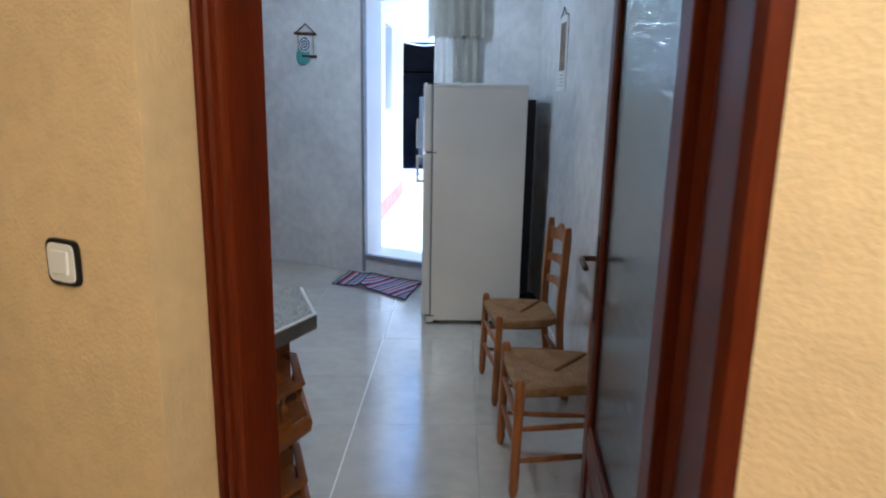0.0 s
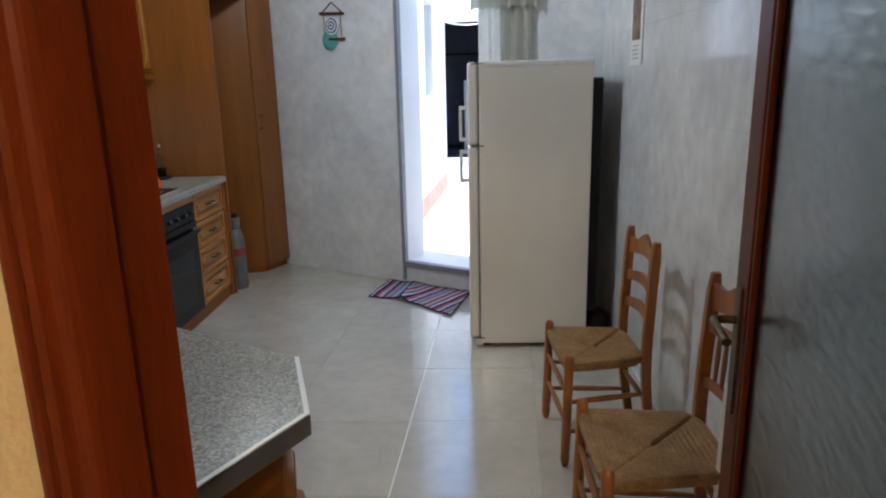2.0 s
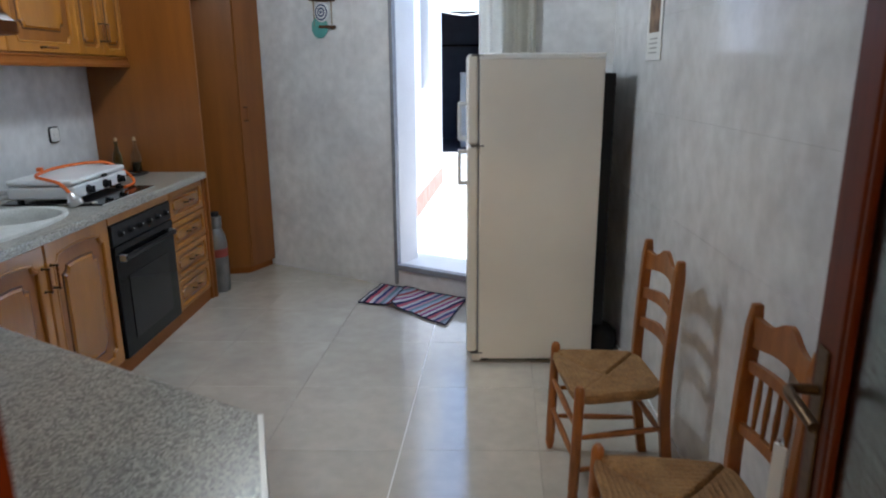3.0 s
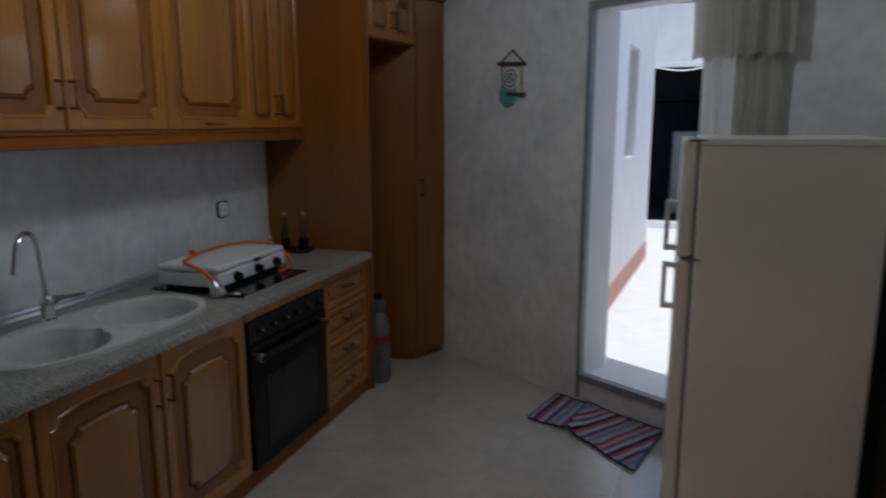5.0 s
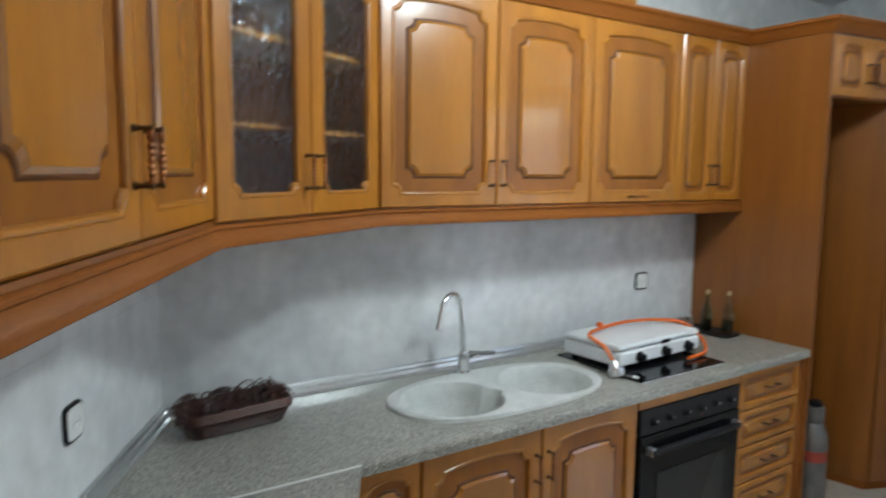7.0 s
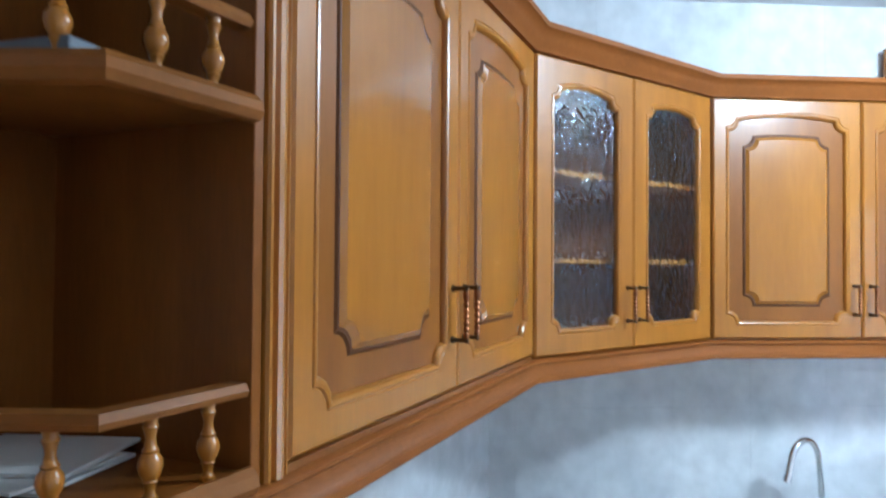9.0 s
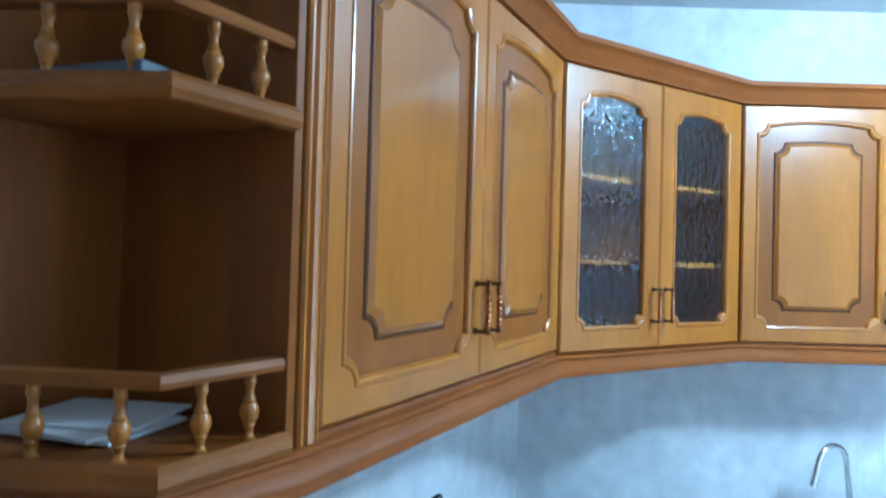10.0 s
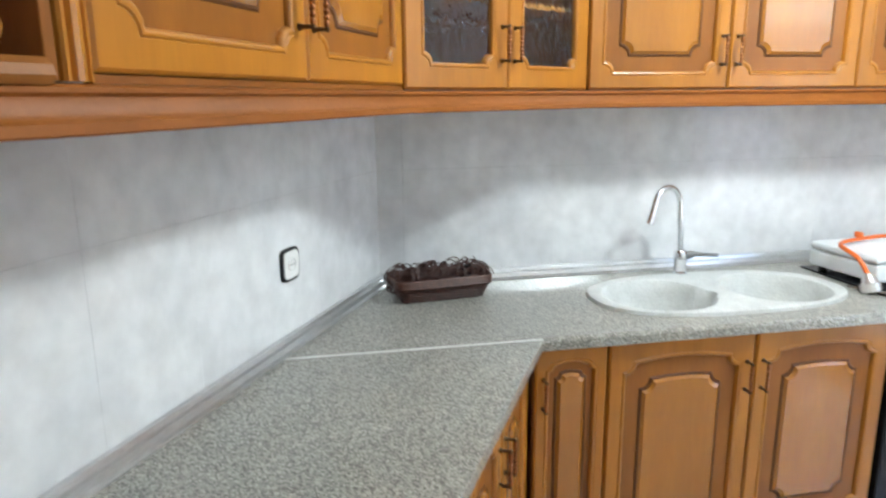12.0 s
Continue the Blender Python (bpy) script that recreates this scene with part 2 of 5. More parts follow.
def stripe_material(name, colours, width, axis=0):
    mat = material(name, (0.5, 0.5, 0.5), 0.95, bump=0.6, bump_scale=200)
    n, l = mat.node_tree.nodes, mat.node_tree.links
    tex = n.new("ShaderNodeTexCoord")
    wob = n.new("ShaderNodeTexNoise")
    wob.inputs["Scale"].default_value = 9
    l.new(tex.outputs["Object"], wob.inputs["Vector"])
    sep = n.new("ShaderNodeSeparateXYZ")
    l.new(tex.outputs["Object"], sep.inputs[0])
    add = n.new("ShaderNodeMath")
    add.operation = "MULTIPLY_ADD"
    add.inputs[1].default_value = 0.012
    l.new(wob.outputs["Fac"], add.inputs[0])
    l.new(sep.outputs[axis], add.inputs[2])
    div = n.new("ShaderNodeMath")
    div.operation, div.inputs[1].default_value = "DIVIDE", width * len(colours)
    l.new(add.outputs[0], div.inputs[0])
    fr = n.new("ShaderNodeMath")
    fr.operation = "FRACT"
    l.new(div.outputs[0], fr.inputs[0])
    ramp = n.new("ShaderNodeValToRGB")
    ramp.color_ramp.interpolation = "CONSTANT"
    e = ramp.color_ramp.elements
    e[0].position, e[0].color = 0.0, (*colours[0], 1)
    e[1].position, e[1].color = 1 / len(colours), (*colours[1], 1)
    for i, c in enumerate(colours[2:], 2):
        el = e.new(i / len(colours))
        el.color = (*c, 1)
    l.new(fr.outputs[0], ramp.inputs[0])
    l.new(ramp.outputs[0], n["Principled BSDF"].inputs["Base Color"])
    return mat


M_RUG = stripe_material("striped_rag_weave", [(0.85, 0.85, 0.87), (0.03, 0.03, 0.12), (0.7, 0.16, 0.22), (0.78, 0.78, 0.8), (0.08, 0.1, 0.3), (0.75, 0.42, 0.52),
                                              (0.25, 0.42, 0.5), (0.6, 0.7, 0.82), (0.5, 0.07, 0.09), (0.75, 0.72, 0.7), (0.45, 0.1, 0.32)], 0.026)
M_RUGEDGE = material("navy_rug_binding", (0.02, 0.02, 0.06), 0.95, noise_scale=60)

# ---- mesh helpers ----


def thing(name, label, category, m=None, group="", kind=""):
    ob = tagged(new(name), label, category, group, kind)
    ob.empty_display_size = 0.1
    ob.matrix_world = m or Matrix()
    return ob


def part(name, bm, mat, parent=None, label="", m=None, smooth=False, kind=""):
    me = bpy.data.meshes.new(name)
    bmesh.ops.recalc_face_normals(bm, faces=bm.faces)
    bm.to_mesh(me)
    bm.free()
    me.materials.append(mat)
    if smooth:
        for p in me.polygons:
            p.use_smooth = True
        me.set_sharp_from_angle(angle=radians(42))
    ob = new(name, me)
    if parent:
        ob.parent = parent
    if m:
        ob.matrix_basis = m
    return tagged(ob, label, kind=kind)


def solo(name, bm, mat, label, category, m=None, smooth=False, kind="", group=""):
    ob = part(name, bm, mat, None, "", m, smooth)
    return tagged(ob, label, category, group, kind)


def box(x0, y0, z0, x1, y1, z1, bevel=0.0, bm=None, seg=2):
    bm = bm or bmesh.new()
    made = bmesh.ops.create_cube(bm, size=1)["verts"]
    bmesh.ops.scale(bm, vec=(abs(x1 - x0), abs(y1 - y0), abs(z1 - z0)), verts=made)
    bmesh.ops.translate(bm, vec=((x0 + x1) / 2, (y0 + y1) / 2, (z0 + z1) / 2), verts=made)
    if bevel:
        edges = list({e for v in made for e in v.link_edges})
        bmesh.ops.bevel(bm, geom=edges, offset=bevel, segments=seg, affect="EDGES", profile=0.5)
    return bm


def prism(poly, z0, z1, bevel=0.0, bm=None):
    bm = bm or bmesh.new()
    low = [bm.verts.new((x, y, z0)) for x, y in poly]
    high = [bm.verts.new((x, y, z1)) for x, y in poly]
    k = len(poly)
    faces = [bm.faces.new(low[::-1]), bm.faces.new(high)]
    for i in range(k):
        faces.append(bm.faces.new((low[i], low[(i + 1) % k], high[(i + 1) % k], high[i])))
    if bevel:
        edges = list({e for f in faces[:2] for e in f.edges})
        bmesh.ops.bevel(bm, geom=edges, offset=bevel, segments=2, affect="EDGES", profile=0.5)
    return bm


def lathe(profile, n=16, at=(0, 0, 0), bm=None, m=None):
    """Turns (radius, height) pairs about z."""
    bm = bm or bmesh.new()
    rings = []
    for r, z in profile:
        rings.append([bm.verts.new((at[0] + r * math.cos(2 * math.pi * i / n), at[1] + r * math.sin(2 * math.pi * i / n), at[2] + z)) for i in range(n)])
    for a, b in zip(rings, rings[1:]):
        for i in range(n):
            bm.faces.new((a[i], a[(i + 1) % n], b[(i + 1) % n], b[i]))
    bm.faces.new(rings[0][::-1])
    bm.faces.new(rings[-1])
    if m:
        bmesh.ops.transform(bm, matrix=m, verts=[v for ring in rings for v in ring])
    return bm


def turned(p0, p1, profile, n=12, bm=None):
    """A turned rod from p0 to p1; profile: (share of length, radius)."""
    p0, p1 = Vector(p0), Vector(p1)
    way = p1 - p0
    m = Matrix.Translation(p0) @ way.to_track_quat("Z", "Y").to_matrix().to_4x4()
    return lathe([(r, f * way.length) for f, r in profile], n, (0, 0, 0), bm, m)


def tube(points, r, n=10, bm=None):
    bm = bm or bmesh.new()
    pts = [Vector(p) for p in points]
    rings = []
    side = None
    for i, p in enumerate(pts):
        way = (pts[min(i + 1, len(pts) - 1)] - pts[max(i - 1, 0)]).normalized()
        if side is None:
            side = way.orthogonal().normalized()
        side = (side - way * side.dot(way)).normalized()
        up = way.cross(side)
        rad = r[i] if isinstance(r, (list, tuple)) else r
        rings.append([bm.verts.new(p + rad * (math.cos(2 * math.pi * k / n) * side + math.sin(2 * math.pi * k / n) * up)) for k in range(n)])
    for a, b in zip(rings, rings[1:]):
        for k in range(n):
            bm.faces.new((a[k], a[(k + 1) % n], b[(k + 1) % n], b[k]))
    bm.faces.new(rings[0][::-1])
    bm.faces.new(rings[-1])
    return bm


def sweep(path, profile, bm=None):
    """A moulding: profile of (outwards, z) along a path in plan; outwards is to the left of the way."""
    bm = bm or bmesh.new()
    pts = [Vector(p) for p in path]
    rings = []
    for i, p in enumerate(pts):
        ways = []
        if i:
            ways.append((p - pts[i - 1]).normalized())
        if i < len(pts) - 1:
            ways.append((pts[i + 1] - p).normalized())
        normals = [Vector((-w.y, w.x)) for w in ways]
        mid = sum(normals, Vector((0, 0))).normalized()
        mid /= max(0.3, mid.dot(normals[0]))
        rings.append([bm.verts.new((p.x + mid.x * o, p.y + mid.y * o, z)) for o, z in profile])
    k = len(profile)
    for a, b in zip(rings, rings[1:]):
        for i in range(k):
            bm.faces.new((a[i], a[(i + 1) % k], b[(i + 1) % k], b[i]))
    bm.faces.new(rings[0][::-1])
    bm.faces.new(rings[-1])
    return bm


def smooth_path(points, steps=6):
    """A Catmull-Rom line through the points."""
    pts = [Vector(p) for p in points]
    out = []
    for i in range(len(pts) - 1):
        a, b, c, d = pts[max(i - 1, 0)], pts[i], pts[i + 1], pts[min(i + 2, len(pts) - 1)]
        for k in range(steps):
            t = k / steps
            out.append(0.5 * (2 * b + (c - a) * t + (2 * a - 5 * b + 4 * c - d) * t * t + (3 * b - a - 3 * c + d) * t ** 3))
    return out + [pts[-1]]


# ---- plan ----
A = radians(28)
ORIGIN = Vector((-0.569, 1.518))
U, V = Vector((math.cos(A), -math.sin(A))), Vector((math.sin(A), math.cos(A)))
M_P = pose(ORIGIN.x, ORIGIN.y, 0, 0, 0, -28)
B = 29.6
BACK = Vector((-0.53, 6.07))
BU, BV = Vector((math.cos(radians(B)), -math.sin(radians(B)))), Vector((math.sin(radians(B)), math.cos(radians(B))))
M_B = pose(BACK.x, BACK.y, 0, 0, 0, -B)
WEST, EAST, CEIL, STEP = -2.53, 0.81, 2.95, 0.165
KFACE = 0.22
CT = 0.90


def L(s, d):
    p = ORIGIN + s * U + d * V
    return (p.x, p.y)


def K(b, d):
    p = BACK + b * BU + d * BV
    return (p.x, p.y)


# ---- structure ----
S_W, S_E = -2.42, 1.434
OPEN0, OPEN1, HEAD = 0.023, 1.028, 2.13


def structure(name, bm, mat, label, category, parent=None, m=None):
    return tagged(part(name, bm, mat, parent, "", m), label, category, "", "structure")


# wall between hall and kitchen, in two leaves so that each side has its own finish
for nm, d0, d1, mat, lab in (("wall_south", KFACE - 0.09, KFACE - 0.005, M_WALLGROUT, "grey marbled tiled kitchen wall beside the doorway"),
                             ("wall_hall", 0.0, KFACE - 0.09, M_PLASTER, "rough yellow plaster wall of the hall")):
    lo, hi = (S_W - 0.3, S_E + 0.25) if nm == "wall_south" else (-3.0, 3.2)
    bm = prism([(lo, d0), (OPEN0, d0), (OPEN0, d1), (lo, d1)], -0.02, CEIL)
    prism([(OPEN1, d0), (hi, d0), (hi, d1), (OPEN1, d1)], -0.02, CEIL, bm=bm)
    prism([(OPEN0, d0), (OPEN1, d0), (OPEN1, d1), (OPEN0, d1)], HEAD, CEIL, bm=bm)
    structure(nm, bm, mat, lab, "wall", m=M_P)
structure("wall_west", box(WEST - 0.15, 2.3, -0.02, WEST - 0.005, 7.6, CEIL), M_WALLGROUT, "grey marbled tiled wall behind the sink", "wall")
structure("wall_east", box(EAST + 0.005, 0.7, -0.02, EAST + 0.15, 5.6, CEIL), M_WALLGROUT, "glossy grey marbled tiled wall behind the chairs", "wall")
DOOR_B0, DOOR_B1, DOOR_Z = 0.0, 0.86, 2.32
bm = prism([(-2.5, 0.005), (DOOR_B0, 0.005), (DOOR_B0, 0.24), (-2.5, 0.24)], -0.02, CEIL)
prism([(DOOR_B1, 0.005), (1.75, 0.005), (1.75, 0.24), (DOOR_B1, 0.24)], -0.02, CEIL, bm=bm)
prism([(DOOR_B0, 0.005), (DOOR_B1, 0.005), (DOOR_B1, 0.24), (DOOR_B0, 0.24)], DOOR_Z, CEIL, bm=bm)
prism([(DOOR_B0, 0.005), (DOOR_B1, 0.005), (DOOR_B1, 0.24), (DOOR_B0, 0.24)], -0.02, STEP - 0.012, bm=bm)
structure("wall_north", bm, M_WALLGROUT, "grey marbled tiled wall with the doorway to the yard", "wall", m=M_B)
structure("ceiling", prism([L(-3.0, -2.85), L(3.2, -2.85), L(3.2, 0.13), L(1.8, 0.13), (EAST + 0.15, 5.45), K(-2.45, 0.24), (WEST - 0.15, 7.45), (WEST - 0.15, 2.9), L(-3.0, 0.0)], CEIL, CEIL + 0.12), M_CEILING, "plain white painted ceiling", "ceiling")
structure("ground", box(-60, -60, -0.14, 60, 60, -0.03), M_GROUT, "screed ground under the house", "floor")
structure("hall_floor", prism([(-3.0, -2.7), (3.2, -2.7), (3.2, 0.1), (-3.0, 0.1)], -0.02, 0.0), M_FLOORTILE, "beige tiled floor of the hall", "floor", m=M_P)
for nm, poly in (("wall_hall_west", [(-3.0, -2.7), (-2.85, -2.7), (-2.85, 0), (-3.0, 0)]), ("wall_hall_east", [(2.2, -2.7), (2.35, -2.7), (2.35, 0), (2.2, 0)]),
                 ("wall_hall_south", [(-3.0, -2.85), (3.2, -2.85), (3.2, -2.7), (-3.0, -2.7)])):
    structure(nm, prism(poly, -0.02, CEIL), M_PLASTER, "rough yellow plaster wall of the hall", "wall", m=M_P)

# door frame and leaf of the doorway between hall and kitchen
frame_ob = tagged(new("door_frame"), "moulded mahogany door frame in the yellow wall", "door frame", "", "structure")
frame_ob.matrix_world = M_P
for nm, x0, side in (("jamb", OPEN0, 1), ("jamb", OPEN1, -1)):
    # stepped moulding in plan, from the hall side to the kitchen side
    prof = [(0.0, 0.134), (0.002, 0.126), (0.007, 0.121), (0.014, 0.121), (0.018, 0.126), (0.020, 0.135), (0.025, 0.136), (0.029, 0.127), (0.036, 0.125),
            (0.041, 0.131), (0.043, 0.140), (0.049, 0.141), (0.053, 0.147), (0.060, 0.149), (0.062, 0.158), (0.062, 0.205), (0.046, 0.208), (0.045, 0.275), (-0.002, 0.275), (-0.002, 0.134)]
    if side < 0:
        prof = [(0.0, 0.004), (0.026, 0.0), (0.042, 0.02), (0.092, 0.255), (0.112, 0.262), (0.112, 0.30), (-0.002, 0.30), (-0.002, 0.13), (0.0, 0.13)]
    part(nm, prism([(x0 + side * s, d) for s, d in prof], 0.0, HEAD), M_MAHOGANY, frame_ob)
part("head", box(OPEN0, 0.12, HEAD - 0.062, OPEN1, 0.30, HEAD - 0.001, 0.004), M_MAHOGANY, frame_ob)


def door_leaf():
    hinge, free = Vector((0.392, 1.405)), Vector((0.52, 2.33))
    way = free - hinge
    w, h, t = way.length, 2.05, 0.038
    ob = thing("glazed_door", "open mahogany door with a tall rippled frosted pane", "door", Matrix.Translation((hinge.x, hinge.y, 0.008)) @ pose(0, 0, 0, 0, 0, math.degrees(math.atan2(way.y, way.x))), kind="structure")
    st, b0, b1 = 0.085, 0.50, h - 0.1
    part("stile", box(0, -t / 2, 0, st, t / 2, h, 0.004), M_MAHOGANY, ob)
    part("stile", box(w - st, -t / 2, 0, w, t / 2, h, 0.004), M_MAHOGANY, ob)
    part("rail", box(st, -t / 2 + .001, b1, w - st, t / 2 - .001, h - .001, 0.003), M_MAHOGANY, ob)
    part("rail", box(st, -t / 2 + .001, b0 - 0.1, w - st, t / 2 - .001, b0, 0.003), M_MAHOGANY, ob)
    part("rail", box(st, -t / 2 + .001, 0.001, w - st, t / 2 - .001, 0.14, 0.003), M_MAHOGANY, ob)
    part("panel", box(st, -0.009, 0.14, w - st, 0.009, b0 - 0.1), M_MAHOGANY, ob)
    part("raised_panel", box(st + 0.04, -0.016, 0.18, w - st - 0.04, 0.016, b0 - 0.14, 0.01), M_MAHOGANY, ob)
    for y in (-1, 1):
        bm = bmesh.new()
        for a, b, c, d in ((st, b0, st + 0.014, b1), (w - st - 0.014, b0, w - st, b1), (st, b0, w - st, b0 + 0.014), (st, b1 - 0.014, w - st, b1)):
            box(a + .0005, y * 0.004, b + .0005, c - .0005, y * 0.016, d - .0005, 0.003, bm)
        part("glazing_bead", bm, M_MAHOGANY, ob)
    pane = part("pane", box(st + 0.001, -0.003, b0 + 0.001, w - st - 0.001, 0.003, b1 - 0.001), M_FROST, ob, "rippled frosted glass pane")
    pane.visible_shadow = False
    for y in (-1, 1):
        hnd = part("lock_plate", box(w - 0.06, y * (t / 2), 0.85, w - 0.022, y * (t / 2 + 0.005), 1.12, 0.003), M_BRONZE, ob, "bronze lock plate")
        tube_pts = [(w - 0.041, y * (t / 2), 1.05), (w - 0.041, y * (t / 2 + 0.04), 1.05), (w - 0.055, y * (t / 2 + 0.05), 1.05), (w - 0.10, y * (t / 2 + 0.052), 1.052), (w - 0.155, y * (t / 2 + 0.048), 1.045)]
        part("lever_handle", tube(smooth_path(tube_pts, 4), 0.009, 10), M_BRONZE, hnd, "bronze lever handle", smooth=True)
    return ob


door_leaf()

# yard door: grey metal frame, threshold, jamb faces
fr = tagged(new("yard_door_frame"), "thin grey metal frame of the open yard doorway", "door frame", "", "structure")
fr.matrix_world = M_B
part("jamb", box(DOOR_B0 - 0.018, -0.012, 0.02, DOOR_B0 + 0.012, 0.03, DOOR_Z + 0.03, 0.003), M_GREYTRIM, fr)
part("jamb", box(DOOR_B1 - 0.012, -0.012, 0.02, DOOR_B1 + 0.018, 0.03, DOOR_Z + 0.03, 0.003), M_GREYTRIM, fr)
part("head", box(DOOR_B0 + 0.012, -0.011, DOOR_Z - 0.012, DOOR_B1 - 0.012, 0.029, DOOR_Z + 0.029, 0.003), M_GREYTRIM, fr)
part("threshold", box(DOOR_B0 + 0.012, -0.02, STEP - 0.03, DOOR_B1 - 0.012, 0.035, STEP + 0.012, 0.004), M_GREYTRIM, fr)
part("jamb_lining", box(DOOR_B0 - 0.001, 0.031, STEP, DOOR_B0 + 0.012, 0.26, DOOR_Z, 0.0), M_OUTWALL, fr, "white painted jamb lining")
part("jamb_lining", box(DOOR_B1 - 0.012, 0.031, STEP, DOOR_B1 + 0.001, 0.26, DOOR_Z, 0.0), M_OUTWALL, fr, "white painted jamb lining")

# yard passage
structure("yard_floor", prism([K(-1.2, 0.035), K(2.4, 0.035), (2.0, 15.0), (-3.0, 15.0)], 0.0, STEP), M_OUTFLOOR, "pale tiled floor of the narrow yard", "floor")
yl = [(-0.60, 6.42), (-0.29, 10.0)]
yw = Vector((yl[1][0] - yl[0][0], yl[1][1] - yl[0][1])).normalized()
yn = Vector((-yw.y, yw.x))
ya, yb = Vector(yl[0]), Vector(yl[1])
YW = Matrix.Translation((ya.x, ya.y, 0)) @ pose(0, 0, 0, 0, 0, math.degrees(math.atan2(yw.y, yw.x)))
ylen = (yb - ya).length
w0, w1, wz0, wz1 = 1.75, 2.35, 1.38, 2.35
bm = prism([(0.06, 0), (w0, 0), (w0, 0.25), (0.4, 0.25)], 0.0, 3.2)
box(w1, 0, 0.0, ylen, 0.25, 3.2, bm=bm)
box(w0, 0, 0.0, w1, 0.25, wz0, bm=bm)
box(w0, 0, wz1, w1, 0.25, 3.2, bm=bm)
yard_left = structure("wall_yard_west", bm, M_OUTWALL, "white painted yard wall with a recessed window", "wall", m=YW)
part("skirting", box(0.6, -0.008, STEP, ylen - 0.002, -0.0005, STEP + 0.2, 0.002), M_SKIRT, yard_left, "faded pink painted skirting")
win = tagged(new("window_1"), "small recessed window with a grey frame in the yard wall", "window", "", "structure")
win.matrix_world = YW
for a, b, c, d in ((w0, wz0, w0 + 0.04, wz1), (w1 - 0.04, wz0, w1, wz1), (w0 + 0.04, wz0, w1 - 0.04, wz0 + 0.04), (w0 + 0.04, wz1 - 0.04, w1 - 0.04, wz1)):
    part("window_frame", box(a + .001, 0.12, b + .001, c - .001, 0.16, d - .001, 0.003), M_GREYTRIM, win)
part("pane", box(w0 + 0.04, 0.135, wz0 + 0.04, w1 - 0.04, 0.141, wz1 - 0.04), M_BLACKGLASS, win)
structure("wall_yard_east", box(1.45, 5.6, 0.0, 1.7, 12.6, 2.3), M_OUTWALL, "white painted yard wall", "wall")
EY = 12.3
bm = box(-2.6, EY, 0.0, -0.42, EY + 0.22, 3.2)
box(0.34, EY, 0.0, 1.6, EY + 0.22, 3.2, bm=bm)
box(-0.42, EY, 2.52, 0.34, EY + 0.22, 3.2, bm=bm)
box(-0.42, EY, 0.0, 0.34, EY + 0.22, STEP + 0.1, bm=bm)
for a, b in ((-2.6, -0.42), (-0.42, 0.34), (0.34, 1.6)):
    box(a, EY, 3.2, b, EY + 0.22, 3.31, bm=bm)
yard_end = structure("wall_yard_end", bm, M_OUTWALL, "white painted wall at the end of the yard", "wall")
rng = random.Random(8)
x = -2.55
while x < 1.5:
    w = rng.uniform(0.16, 0.34)
    bm = box(x, EY - 0.03, 3.311, x + w - 0.015, EY + 0.24, 3.311 + rng.uniform(0.2, 0.3), 0.04)
    for v in bm.verts:
        v.co += 0.02 * noise.noise_vector(v.co * 7)
        v.co.z = max(v.co.z, 3.311)
    part("stone", bm, M_STONE, yard_end, "rough brown coping stone", smooth=True)
    x += w
ed = tagged(new("yard_end_door_frame"), "white frame round a dark doorway", "door frame", "", "structure")
for a, b, c, d in ((-0.42, STEP + 0.1, -0.36, 2.52), (0.28, STEP + 0.1, 0.34, 2.52), (-0.36, 2.46, 0.28, 2.52)):
    part("jamb", box(a, EY - 0.02, b, c, EY + 0.1, d, 0.004), M_WHITE, ed)
# room shell whose dimness comes partly from its dark colour
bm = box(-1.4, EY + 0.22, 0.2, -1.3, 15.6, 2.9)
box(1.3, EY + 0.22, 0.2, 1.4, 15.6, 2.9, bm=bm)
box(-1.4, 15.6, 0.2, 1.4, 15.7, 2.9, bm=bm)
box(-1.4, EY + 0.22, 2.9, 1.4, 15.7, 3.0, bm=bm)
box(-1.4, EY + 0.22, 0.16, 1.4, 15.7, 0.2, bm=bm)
structure("store_room", bm, M_ROOMSHADE, "unlit room behind the yard doorway, its shade put into the wall colour", "wall")
wash = thing("white_appliance", "white boxy appliance in the dark room", "appliance", pose(0.24, 14.2, 0.2))
part("body", box(-0.3, -0.3, 0, 0.3, 0.3, 1.35, 0.02), M_WHITEMETAL, wash)
part("door", box(-0.29, -0.32, 0.04, 0.29, -0.301, 1.31, 0.008), M_WHITEMETAL, wash)
sh = thing("wall_shelf", "dark shelf on the wall of the dark room", "shelf", pose(0, 15.6, 2.05))
part("board", box(-0.7, -0.25, 0, 0.6, 0, 0.04, 0.004), M_BLACK, sh)
cl = thing("clothes_line", "white cord slung under the yard door head", "clothes line", pose(0, 0, 0))
part("cord", tube(smooth_path([(-0.40, EY - 0.02, 2.47), (0.0, EY - 0.1, 2.40), (0.36, EY - 0.005, 2.46)], 5), 0.01, 6), M_WHITE, cl)
part("cord", tube(smooth_path([(-0.40, EY - 0.02, 2.48), (-0.38, EY - 0.05, 2.3), (-0.42, EY - 0.005, 2.15)], 5), 0.008, 6), M_WHITE, cl)

# ---- kitchen furniture ----


